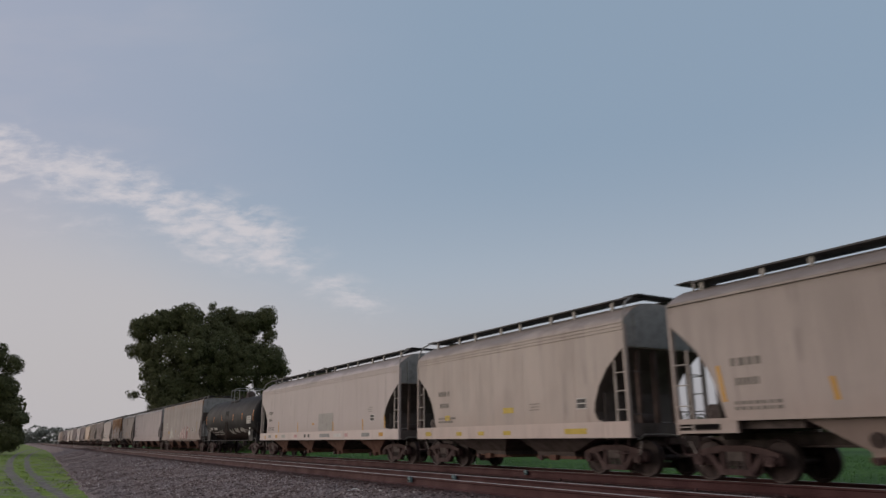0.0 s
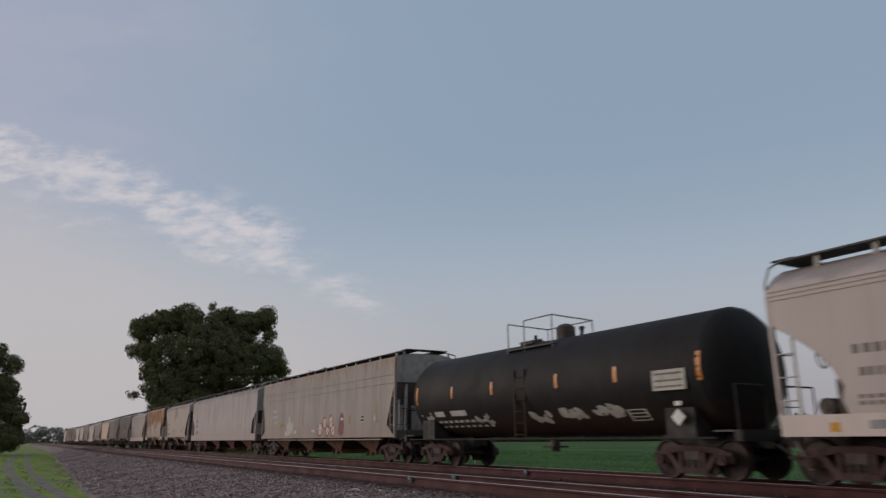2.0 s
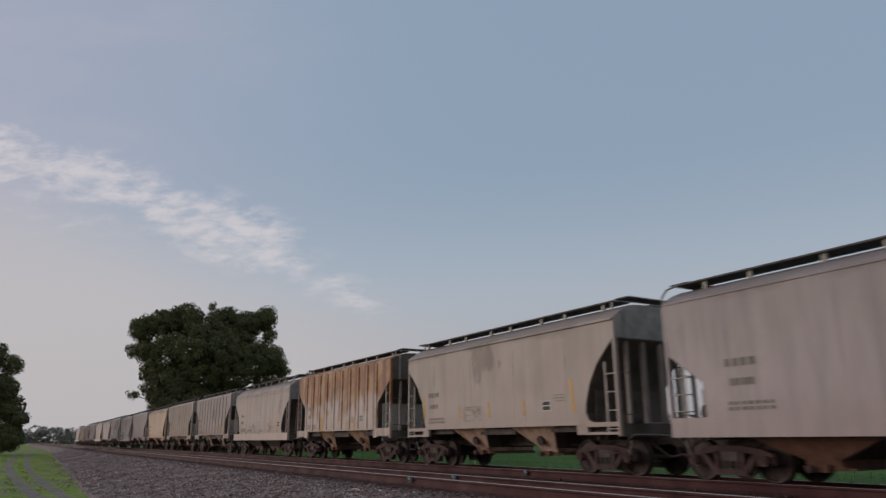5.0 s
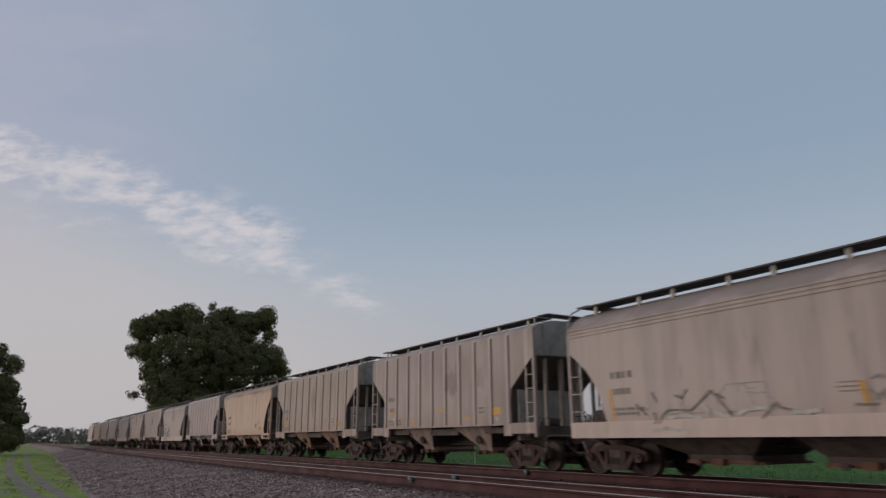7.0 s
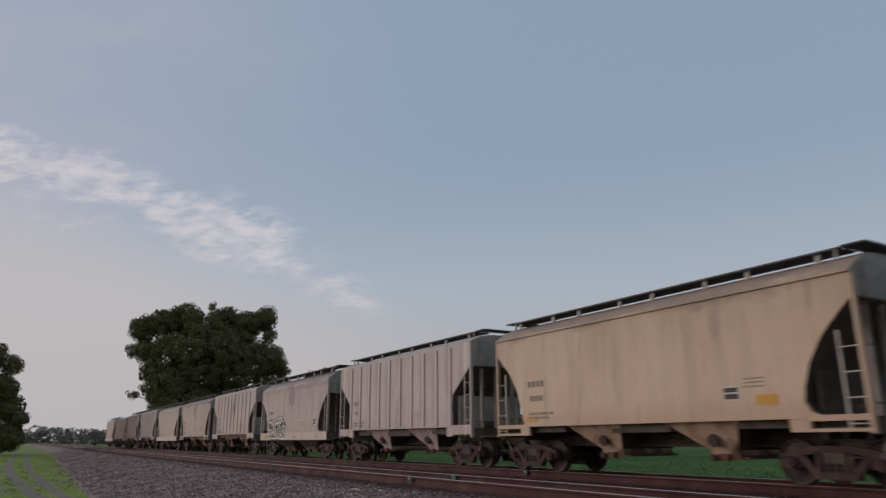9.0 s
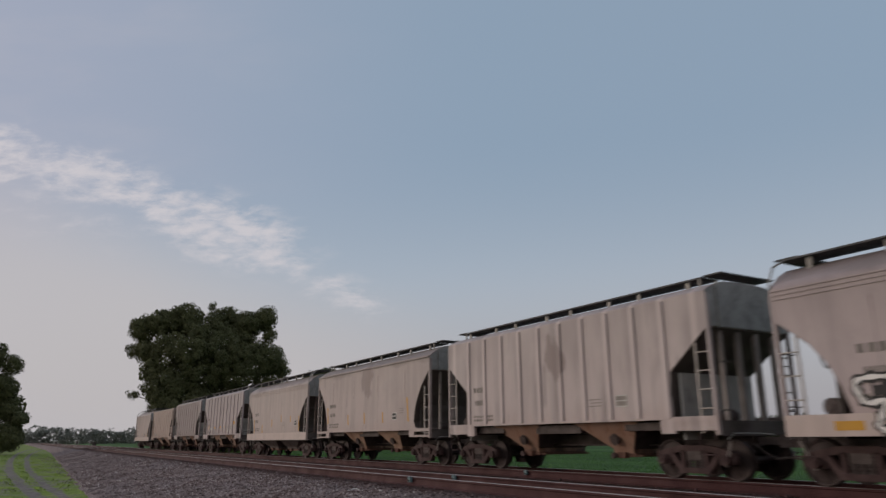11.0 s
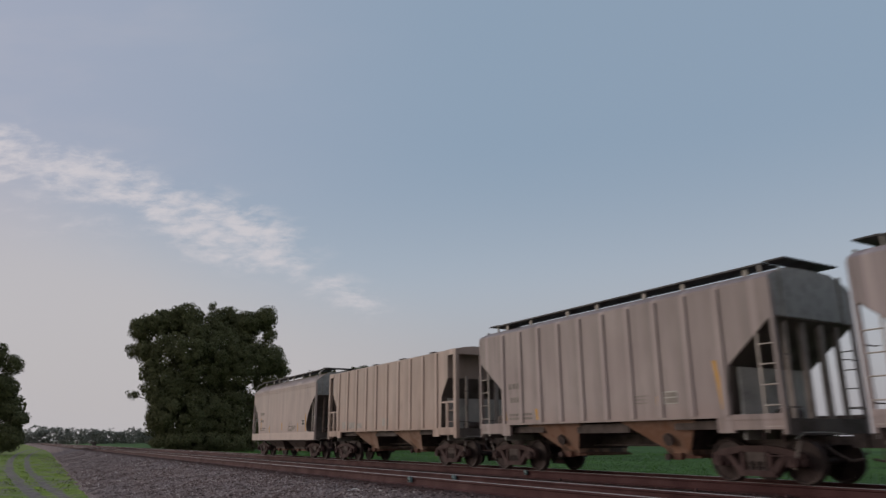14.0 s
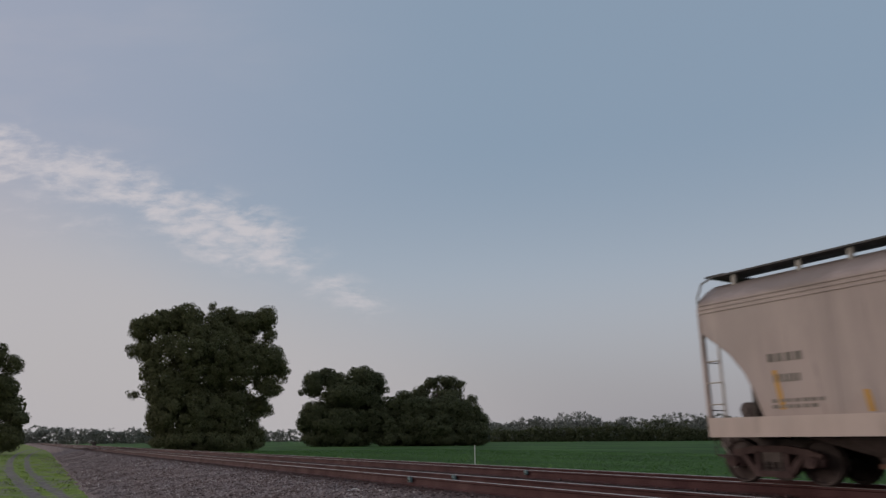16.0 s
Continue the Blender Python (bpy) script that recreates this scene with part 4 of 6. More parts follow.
    wheel.pipe(ring, 0.016, 5).tube((0.0, hl - 0.02, 2.5), (0.5, hl - 0.02, 2.5), 0.014, 5).tube((0.25, hl - 0.02, 2.25), (0.25, hl - 0.02, 2.75), 0.014, 5)
    part("brake_wheel", wheel, STEEL_DARK, car)
    # ribs
    if style in ("ribbed", "flat"):
        n = 10
        hat = [(-0.04, -0.100), (0.052, -0.070), (0.052, 0.070), (-0.04, 0.100)]
        for i in range(n):
            y = -hl + 1.34 + (length - 2.68) * i / (n - 1)
            for s in (-1, 1):
                part("rib", Mesh().loft([[(s * (1.6 + a), y + s * b, z) for a, b in hat] for z in (low, eave - 0.03)]), paint, car, smooth=0)
    # discharge bays
    bp = bay_paint or paint
    if bays == 2:
        for yb in (-1.90, 2.0) if style in ("ribbed", "flat") else (-2.35, 1.75) if full else (-1.85, 1.65):
            if full:
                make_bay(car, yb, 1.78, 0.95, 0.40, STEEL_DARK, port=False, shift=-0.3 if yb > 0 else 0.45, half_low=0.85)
            else:
                make_bay(car, yb, 1.20 if style in ("ribbed", "flat") else 1.04, low - 0.02, 0.50, bp, port=style in ("bays", "ribbed"), shift=-0.30, half_low=0.36)
    else:
        pitch = (length - 6.4) / (bays - 1)
        for i in range(bays):
            make_bay(car, -(length - 6.4) / 2 + pitch * i, pitch * 0.36, 0.98, 0.34, OUTLET_RUST, half_low=0.36, wide=1.3, port=False)
    if style in ("ribbed", "flat", "bays"):
        part("ridge_plate", Mesh().box(-1.36, 1.36, -0.95, 1.0, 1.02, 1.24), STEEL_DARK, car)
    # roof walk: two boards on stanchions, joined at the ends
    if board:
        z = board_z
        for s in (-1, 1):
            inset = 0.08 if full or style == "grey" else 0.42
            part("running_board", Mesh().box(s * 0.42, s * 1.12, -hl + inset, hl - inset, z - 0.035, z), GRATING, car)
            n = max(6, round(length / 1.45))
            for i in range(n):
                y = -hl + 0.9 + (length - 1.8) * i / (n - 1) + (0.25 if i % 2 else 0)
                part("stanchion", shared(("stanchion", round(top, 2), z), lambda: Mesh().box(-0.03, 0.03, -0.05, 0.05, top - 0.25, z - 0.03), RAIL_PAINT), RAIL_PAINT, car, at=(s * 1.0, y, 0))
        for e in (-1, 1):
            part("end_board", Mesh().box(-1.05, 1.05, e * (hl + 0.10), e * (hl - 0.42), z + 0.004, z + 0.036), GRATING, car)
    else:
        for y in (-3.2, -0.6, 2.1):
            part("hatch", Mesh().box(-0.9, 0.4, y - 0.16, y + 0.16, top - 0.02, top + 0.04).box(-0.95, 0.45, y - 0.21, y + 0.21, top + 0.04, top + 0.065), GRIME_SHADE, car, "dark roof hatch cover")
    # tapes, lettering and placard on both sides
    for s in (-1, 1):
        x = s * 1.604 if s > 0 else -1.604
        for d, z0, z1 in tall:
            lean = 0.07 * (z1 - z0)
            part("reflector_tape", Mesh().prism([(-hl + d - lean - 0.05, z0), (-hl + d - lean + 0.05, z0), (-hl + d + lean + 0.05, z1), (-hl + d + lean - 0.05, z1)], x, x + s * 0.004), YELLOW, car)
        for d, z0, w, h in patches:
            xx = x if z0 > low else s * 1.62
            if style == "ribbed" and h > 0.15:
                part("white_patch", Mesh().box(xx, xx + s * 0.004, -hl + d - 0.08, -hl + d + 0.08, z0 - 0.17, z0 - 0.05), SHADE_PALE, car)
            part("yellow_patch", Mesh().box(xx, xx + s * 0.004, -hl + d - w / 2, -hl + d + w / 2, z0, z0 + h), patch_paint, car)
        if text and s < 0:
            m = Mesh()
            yr = hl - 1.62
            bars(m, -1.604, yr, 2.46, 0.80, 0.26, 1, rng, 4)
            bars(m, -1.604, yr - 0.08, 2.06, 0.62, 0.24, 1, rng, 4 + seed % 3)
            bars(m, -1.604, yr, 1.60, 1.15, 0.22, 2, rng, 7)
            tagged(part("lettering", m, INK, car), kind="stuff")
            m = Mesh()
            sd, sz = {"bays": (-1.5, 0.2), "long_sill": (-1.1, 0.35)}.get(style, (0.0, 0.0))
            for k in range(3):
                m.box(-1.608, -1.604, sd - hl + 4.1 - rng.uniform(0, 0.15), sd - hl + 3.58, sz + 1.82 - 0.08 * k, sz + 1.845 - 0.08 * k)
            tagged(part("stencil_lines", m, FAINT_INK, car), kind="stuff")
        if placard is None:
            placard = {"sill": 1.75, "bays": 2.9, "ribbed": 2.85}.get(style, 2.7)
        if placard and s < 0:
            yb = -hl + placard
            part("placard", Mesh().box(-1.608, -1.604, yb - 0.20, yb + 0.20, 1.62, 1.90), SHADE_PALE if style == "ribbed" else WHITE_INK, car, "small dark data panel with a pale edge")
            field = FAINT_INK if style == "ribbed" else SOOT_BLACK
            part("placard_field", Mesh().box(-1.612, -1.608, yb - 0.17, yb + 0.17, 1.78, 1.875), field, car)
            part("placard_field", Mesh().box(-1.612, -1.608, yb - 0.17, yb + 0.17, 1.645, 1.75), field, car)
    fit_body(WIDE, HIGH)
    return car


def paint_graffiti_circles(car):
    """Dark red rings filled pale pink and one tall dark red daub on the grey car."""
    BUILT.clear()
    rng = random.Random(4)
    for y, z, ry, rz in ((-0.85, 1.35, 0.36, 0.33), (-1.45, 1.64, 0.27, 0.30), (-1.83, 1.27, 0.27, 0.26), (-2.26, 1.69, 0.28, 0.34), (-2.55, 1.28, 0.30, 0.29)):
        red, pink, mark = Mesh(), Mesh(), Mesh()
        blob(red, y, z, ry, rz, -1.604, rng)
        blob(pink, y - 0.02, z + 0.02, ry * 0.72, rz * 0.76, -1.608, rng)
        stroke(mark, [(y - ry * 0.35, z + 0.06), (y - ry * 0.1, z), (y + ry * 0.1, z - 0.08)], 0.05, -1.612)
        part("sprayed_disc", red, RED_SPRAY, car, "dark red sprayed ring", smooth=0)
        part("disc_fill", pink, PALE_PINK, car, smooth=0)
        part("disc_mark", mark, RED_SPRAY, car, smooth=0)
    tall, bit = Mesh(), Mesh()
    blob(tall, -3.60, 1.80, 0.25, 0.26, -1.604, rng)
    for y, low in ((-3.26, 1.14), (-3.40, 1.04), (-3.52, 1.10), (-3.64, 1.04), (-3.78, 1.10)):
        stroke(tall, [(-3.55 + (y + 3.52) * 0.7, 1.88), (y - 0.04, 1.5), (y, low)], 0.17, -1.606)
    bit.box(-1.612, -1.608, -3.78, -3.50, 1.74, 1.84)
    part("sprayed_daub", tall, RED_SPRAY, car, "tall dark red spray-paint daub", smooth=0)
    part("daub_bar", bit, WHITE_INK, car)
    for y, z, a, b in ((3.95, 1.95, 0.16, 0.17), (3.95, 1.50, 0.42, 0.36), (4.35, 1.22, 0.30, 0.14), (3.45, 1.55, 0.20, 0.30), (3.0, 1.3, 0.3, 0.1), (0.24, 1.32, 0.12, 0.07), (0.02, 1.32, 0.09, 0.07), (-7.22, 1.74, 0.08, 0.12)):
        pale = Mesh()
        blob(pale, y, z, a, b, -1.604, rng)
        part("sprayed_daub", pale, SHADE_PALE, car, "faint pale spray-paint blotch", smooth=0)
    for y, w, z0, z1 in ((-4.55, 0.10, 1.55, 1.92), (1.75, 0.09, 1.56, 1.88)):
        part("faded_patch", Mesh().box(-1.608, -1.604, y - w, y + w, z0, z1), OCHRE, car)
    part("reflector_tape", Mesh().prism([(-7.52, 1.55), (-7.42, 1.55), (-7.40, 2.40), (-7.50, 2.40)], -1.608, -1.604), OCHRE, car)
    part("faded_patch", Mesh().box(-1.608, -1.604, 4.75, 5.60, 1.56, 1.76), OCHRE, car)
    panel = Mesh()
    bars(panel, -1.604, 7.02, 2.52, 0.85, 0.24, 1, rng, 4)
    bars(panel, -1.604, 7.02, 2.20, 1.0, 0.2, 1, rng, 5)
    bars(panel, -1.604, 6.8, 1.9, 0.9, 0.16, 2, rng, 7)
    tagged(part("lettering", panel, SHADE_PALE, car), kind="stuff")
    fit_body(WIDE, HIGH)


def sprayed(car, name, pts, width, ink, lift=0.0, label=""):
    """One smooth sprayed line through a few (along, height) points."""
    BUILT.clear()
    soft = []
    for i in range(len(pts) - 1):
        a, b, c, d = (Vector(pts[min(max(k, 0), len(pts) - 1)]) for k in (i - 1, i, i + 1, i + 2))
        for k in range(4):
            t = k / 4
            soft.append(0.5 * (2 * b + (c - a) * t + (2 * a - 5 * b + 4 * c - d) * t * t + (3 * b - a - 3 * c + d) * t ** 3))
    soft.append(Vector(pts[-1]))
    m = Mesh()
    stroke(m, [tuple(p) for p in soft], width, -1.624 - lift)
    part(name, m, ink, car, label, smooth=0)
    fit_body(WIDE, HIGH)


def paint_tag(car):
    """A large sprayed tag: black fields, white outlines, a black edge; no readable word."""
    def outline(pts):
        sprayed(car, "sprayed_shadow", pts, 0.24, SOOT_BLACK)
        sprayed(car, "sprayed_outline", pts, 0.105, PALE_SPRAY, 0.006)

    def field(pts, width):
        sprayed(car, "sprayed_fill", pts, width, SOOT_BLACK, 0.003)

    outline([(3.3, 1.86), (3.7, 1.88), (4, 1.82), (3.97, 1.58), (3.82, 1.44), (3.52, 1.49), (3.64, 1.23), (3.7, 1.06), (3.52, 0.97), (3.28, 0.94)])
    outline([(3.36, 1.64), (3.31, 1.75), (3.1, 1.75), (2.98, 1.6), (3.04, 1.38)])
    outline([(3.16, 1.83), (2.98, 1.9), (2.82, 1.81), (2.79, 1.53), (2.84, 1.39)])
    outline([(3.25, 1.36), (3.13, 1.27), (2.96, 1.32), (2.75, 1.37), (2.66, 1.24), (2.72, 1.13)])
    outline([(3.2, 1.27), (3.2, 1.05), (3, 0.99), (2.61, 0.98), (2.29, 0.99)])
    outline([(2.73, 1.92), (2.52, 1.99), (2.52, 1.85), (2.63, 1.69), (2.42, 1.79), (2.16, 1.83), (2.06, 1.66), (2.15, 1.35), (2.08, 1.14), (1.85, 0.98)])
    outline([(2.54, 1.6), (2.42, 1.36), (2.28, 1.09), (2.13, 0.99)])
    outline([(2.24, 1.88), (2.16, 2.07), (1.99, 2.13), (1.92, 2.02), (2, 1.85)])
    outline([(1.86, 1.81), (1.77, 2.01), (1.6, 2.1), (1.49, 2.04), (1.59, 1.84), (1.75, 1.75)])
    outline([(2.04, 1.84), (1.85, 1.86), (1.76, 1.65), (1.7, 1.28)])
    outline([(1.5, 1.84), (1.37, 1.91), (1.21, 1.9), (1.12, 1.76), (1.19, 1.65), (1.36, 1.62), (1.23, 1.42), (1.04, 1.27), (0.94, 1.07), (1, 0.97), (1.23, 1.05), (1.36, 1.15)])
    outline([(1.53, 1.51), (1.46, 1.38), (1.43, 1.18), (1.74, 1.05), (1.52, 0.97), (0.98, 0.95)])
    outline([(1.08, 1.63), (0.92, 1.61), (0.77, 1.59)])
    field([(3.73, 1.65), (3.54, 1.65), (3.33, 1.59)], 0.26)
    field([(3.51, 1.85), (3.19, 1.61), (3.11, 1.55)], 0.26)
    field([(3.16, 1.85), (2.95, 1.71), (2.89, 1.57)], 0.18)
    field([(2.71, 1.89), (2.64, 1.8), (2.77, 1.64)], 0.18)
    field([(2.38, 1.68), (2.24, 1.54), (2.21, 1.3)], 0.26)
    field([(2.04, 2.06), (2.03, 1.95), (2.07, 1.87)], 0.18)
    field([(1.71, 2.02), (1.67, 1.91), (1.76, 1.81)], 0.18)
    field([(1.97, 1.5), (1.87, 1.36), (1.82, 1.29)], 0.18)
    field([(1.59, 1.64), (1.34, 1.77), (1.18, 1.71)], 0.26)
    field([(1.33, 1.5), (1.18, 1.37), (1.14, 1.32)], 0.26)
    field([(0.95, 1.8), (0.86, 1.7), (0.78, 1.67)], 0.18)
    field([(3.47, 1.15), (3.34, 1.03), (3.28, 1.01)], 0.18)
    field([(3.08, 1.18), (2.92, 1.09), (2.79, 1.09)], 0.18)
    field([(2.34, 1.23), (2.22, 1.06), (2.16, 1.02)], 0.18)
    field([(2.02, 1.16), (1.92, 1.06), (1.84, 0.99)], 0.18)
    field([(1.66, 1.21), (1.56, 1.11), (1.51, 1.05)], 0.18)
    field([(1.21, 1.17), (1.08, 1.1), (1.03, 1.02)], 0.18)
    field([(2.52, 1.56), (2.46, 1.45), (2.41, 1.31)], 0.18)


def paint_thin_tag(car):
    """Thin dark angular strokes over faint pale ones, low on the side."""
    sprayed(car, "sprayed_scribble", [(2.6, 1.2), (2.34, 1.48), (1.66, 1.46)], 0.055, INK)
    sprayed(car, "sprayed_scribble", [(1.66, 1.46), (1.24, 1.73), (1.08, 1.86)], 0.055, INK)
    sprayed(car, "sprayed_scribble", [(1.08, 1.86), (0.79, 1.57), (0.58, 1.34)], 0.055, INK)
    sprayed(car, "sprayed_scribble", [(0.92, 1.78), (0.82, 1.71), (0.74, 1.68)], 0.055, INK)
    sprayed(car, "sprayed_scribble", [(2.08, 1.81), (1.9, 1.74), (1.73, 1.92)], 0.055, INK)
    sprayed(car, "sprayed_scribble", [(2.78, 1.9), (2.7, 1.79), (2.66, 1.68)], 0.055, INK)
    sprayed(car, "sprayed_scribble", [(3.3, 1.66), (3.19, 1.55), (2.97, 1.4)], 0.055, INK)
    sprayed(car, "sprayed_scribble", [(2.75, 1.45), (2.69, 1.3), (2.74, 1.2)], 0.055, INK)
    sprayed(car, "sprayed_scribble", [(-0.15, 1.24), (-0.31, 1.41), (-0.47, 1.53)], 0.055, INK)
    sprayed(car, "sprayed_scribble", [(-0.47, 1.53), (-0.62, 1.43), (-0.8, 1.39)], 0.055, INK)
    sprayed(car, "sprayed_scribble", [(-2.06, 1.44), (-2.26, 1.43), (-2.46, 1.43)], 0.055, INK)
    sprayed(car, "sprayed_scribble", [(2.31, 1.3), (1.89, 1.37), (1.35, 1.28)], 0.1, SHADE_PALE)
    sprayed(car, "sprayed_scribble", [(1.01, 1.44), (0.86, 1.35), (0.62, 1.3)], 0.1, SHADE_PALE)
    sprayed(car, "sprayed_scribble", [(0.41, 1.36), (0.02, 1.45), (-0.35, 1.42)], 0.1, SHADE_PALE)
    sprayed(car, "sprayed_scribble", [(-0.79, 1.35), (-1.13, 1.34), (-1.39, 1.37)], 0.1, SHADE_PALE)
    sprayed(car, "sprayed_scribble", [(2.98, 1.02), (2.37, 1.1), (1.81, 0.98)], 0.1, SHADE_PALE)
    sprayed(car, "sprayed_scribble", [(1.32, 1.59), (1.18, 1.45), (1.19, 1.31)], 0.1, SHADE_PALE)
    sprayed(car, "sprayed_scribble", [(-2.43, 1.86), (-2.55, 1.91), (-2.63, 1.85)], 0.05, FAINT_INK)
    sprayed(car, "sprayed_scribble", [(-2.34, 1.69), (-2.47, 1.57), (-2.66, 1.68)], 0.05, FAINT_INK)
    sprayed(car, "sprayed_scribble", [(-2.46, 1.49), (-2.57, 1.62), (-2.67, 1.48)], 0.05, FAINT_INK)
    sprayed(car, "sprayed_scribble", [(-2.81, 1.67), (-2.91, 1.59), (-3, 1.66)], 0.05, FAINT_INK)
    sprayed(car, "sprayed_scribble", [(-3.92, 2.75), (-4.09, 2.9), (-4.18, 2.78)], 0.05, FAINT_INK)
    sprayed(car, "sprayed_scribble", [(-3.83, 2.63), (-3.97, 2.69), (-4.21, 2.61)], 0.05, FAINT_INK)
    sprayed(car, "sprayed_scribble", [(-3.89, 2.43), (-4.04, 2.52), (-4.07, 2.39)], 0.05, FAINT_INK)
    sprayed(car, "sprayed_scribble", [(-4.4, 3.02), (-4.55, 2.97), (-4.63, 2.97)], 0.05, FAINT_INK)
    sprayed(car, "sprayed_scribble", [(-4.31, 2.71), (-4.4, 2.64), (-4.47, 2.69)], 0.05, FAINT_INK)
    sprayed(car, "sprayed_scribble", [(-4.14, 2.95), (-4.22, 3.05), (-4.33, 2.98)], 0.05, FAINT_INK)


def paint_scribble(car, y0, y1, z0, z1, count, ink, seed, width=0.035):
    rng = random.Random(seed)
    m = Mesh()
    for i in range(count):
        y, z = rng.uniform(y0, y1), rng.uniform(z0, z1)
        a = rng.uniform(0, 6.28)
        pts = []
        for _ in range(14):
            pts.append((min(y1, max(y0, y)), min(z1, max(z0, z))))
            a += rng.uniform(-0.9, 0.9)
            y, z = y + 0.11 * math.cos(a), z + 0.10 * math.sin(a)
        pts = [p for i, p in enumerate(pts) if i == 0 or (Vector(p) - Vector(pts[i - 1])).length > 1e-4]
        if len(pts) > 2:
            stroke(m, pts, width, -1.604)
    tagged(part("sprayed_scribble", m, ink, car, "thin faded spray-paint scribble", smooth=0), kind="stuff")
    fit_body(WIDE, HIGH)


# ---------------------------------------------------------------- tank car
def make_tank_car(front, rear):
    length = rear - front
    hl, zc, r, half = length / 2, 2.49, 1.49, length / 2 - 0.33
    car = tagged(new("tank_car"), "black cylindrical tank car with orange reflector dashes and scuffed stencils", "freight car")
    car.location = (FAR_TRACK, (front + rear) / 2, 0)
    TRAIN.append((car, (front + rear) / 2))
    rings = []
    ends = [(-half + 0.60 - 0.60 * math.sin(a), math.cos(a)) for a in np.linspace(math.pi / 2 * 0.985, 0, 8)]
    ys = ends + [(-half + 0.60 + (2 * half - 1.2) * i / 6, 1.0) for i in range(1, 6)] + [(-y, k) for y, k in reversed(ends)]
    for y, k in ys:
        rings.append([(r * k * math.cos(2 * math.pi * i / 40), y, zc + r * k * math.sin(2 * math.pi * i / 40)) for i in range(40)])
    tank = part("tank", Mesh().loft(rings), TANK_BLACK, car, smooth=40)
    for y in (-half + 0.62, -2.3, 2.3, half - 0.62):
        ring = [[((r + 0.006) * math.cos(2 * math.pi * i / 40), y + d, zc + (r + 0.006) * math.sin(2 * math.pi * i / 40)) for i in range(40)] for d in (-0.03, 0.03)]
        part("weld_seam", Mesh().loft(ring, True, False), TANK_BLACK, tank)
    for e in (-1, 1):
        y = e * hl
        part("stub_sill", Mesh().box(-0.3, 0.3, y - e * 0.1, y - e * 3.2, 0.70, 1.02), TANK_STEEL, car)
        part("end_beam", Mesh().box(-1.45, 1.45, y - e * 0.02, y - e * 0.2, 0.86, 1.1), TANK_STEEL, car)
        saddle = [(-1.32, 0.95), (1.32, 0.95), (1.32, 1.62), (0.95, 1.32), (0.5, 1.0), (-0.5, 1.0), (-0.95, 1.32), (-1.32, 1.62)]
        part("saddle", Mesh().extrude_y(saddle, y - e * 1.3, y - e * 2.15), TANK_STEEL, car, "sooty tank saddle")
        for s in (-1, 1):
            part("end_handrail", Mesh().pipe([(s * 1.4, y - e * 0.1, 1.08), (s * 1.4, y - e * 0.1, 2.05), (s * 0.4, y - e * 0.1, 2.05), (s * 0.4, y - e * 0.1, 1.08)], 0.022), TANK_STEEL, car)
        part("end_walk", Mesh().box(-1.42, 1.42, y - e * 0.2, y - e * 0.75, 1.06, 1.1), GRATING, car)
        make_coupler(car, y, e)
        make_truck(car, e * (hl - 1.75))
    for s in (-1, 1):
        part("side_rail", Mesh().pipe([(s * 1.5, -hl + 0.6, 0.93), (s * 1.5, hl - 0.6, 0.93)], 0.025), TANK_STEEL, car)
        make_ladder(car, s * 1.47, -0.25, 0.30, 0.95, 3.0, TANK_BLACK, 6)
        for yl in (-6.72, -4.08, -1.72, 1.52, 3.98, 6.55):
            tall = 0.40 if abs(yl) < 5 else 0.66
            pts = []
            for k in range(4):
                z = 2.40 + (k / 3 - 0.5) * tall * 1.0 + 0.12
                x = s * (math.sqrt(max(0.01, r * r - (z - zc) ** 2)) + 0.008)
                pts.append((x, z))
            m = Mesh()
            for (xa, za), (xb, zb) in zip(pts, pts[1:]):
                m.add([(xa, yl - 0.06, za), (xa, yl + 0.06, za), (xb, yl + 0.06, zb), (xb, yl - 0.06, zb)], [(0, 1, 2, 3)])
            part("reflector_tape", m, ORANGE, car, smooth=0)
    xs = -(r + 0.01)
    part("data_panel", Mesh().box(xs - 0.012, xs + 0.02, -6.33, -5.34, 2.02, 2.50), SHADE_PALE, car, "pale square data panel")
    lines = Mesh()
    for z in (2.08, 2.22, 2.38):
        lines.box(xs - 0.016, xs - 0.012, -6.26, -5.41, z, z + 0.05)
    part("panel_lines", lines, INK, car)

    def on_tank(m, y0, y1, z0, z1):
        xa, xb = (-(math.sqrt(r * r - (z - zc) ** 2) + 0.012) for z in (z0, z1))
        m.add([(xa, y0, z0), (xa, y1, z0), (xb, y1, z1), (xb, y0, z1)], [(0, 1, 2, 3)])
    rng = random.Random(8)
    m = Mesh()
    for y0, y1, z0 in ((5.4, 4.75, 1.72), (4.3, 3.3, 1.72)):
        on_tank(m, y0, y1, z0, z0 + 0.18)
    for k in range(9):
        on_tank(m, 5.4 - k * 0.36, 5.15 - k * 0.36, 1.50, 1.58)
        on_tank(m, 5.3 - k * 0.38, 5.1 - k * 0.38, 1.34, 1.40)
    tagged(part("stencil_bar", m, WHITE_INK, car, "scuffed white stencil bars", smooth=0), kind="stuff")
    for yc, zz, n in ((2.35, 1.56, 10), (-0.7, 1.55, 14), (-2.1, 1.62, 22), (-3.5, 1.62, 16), (6.1, 1.75, 5)):
        m = Mesh()
        for k in range(n):
            y, z, a, b = yc + rng.uniform(-0.45, 0.45), zz + rng.uniform(-0.10, 0.12), rng.uniform(0.05, 0.2), rng.uniform(0.03, 0.11)
            ring = []
            for i in range(9):
                w = rng.uniform(0.8, 1.1)
                py, pz = y + a * w * math.cos(i * 0.698), z + b * w * math.sin(i * 0.698) + 0.25 * a * math.cos(i * 0.698)
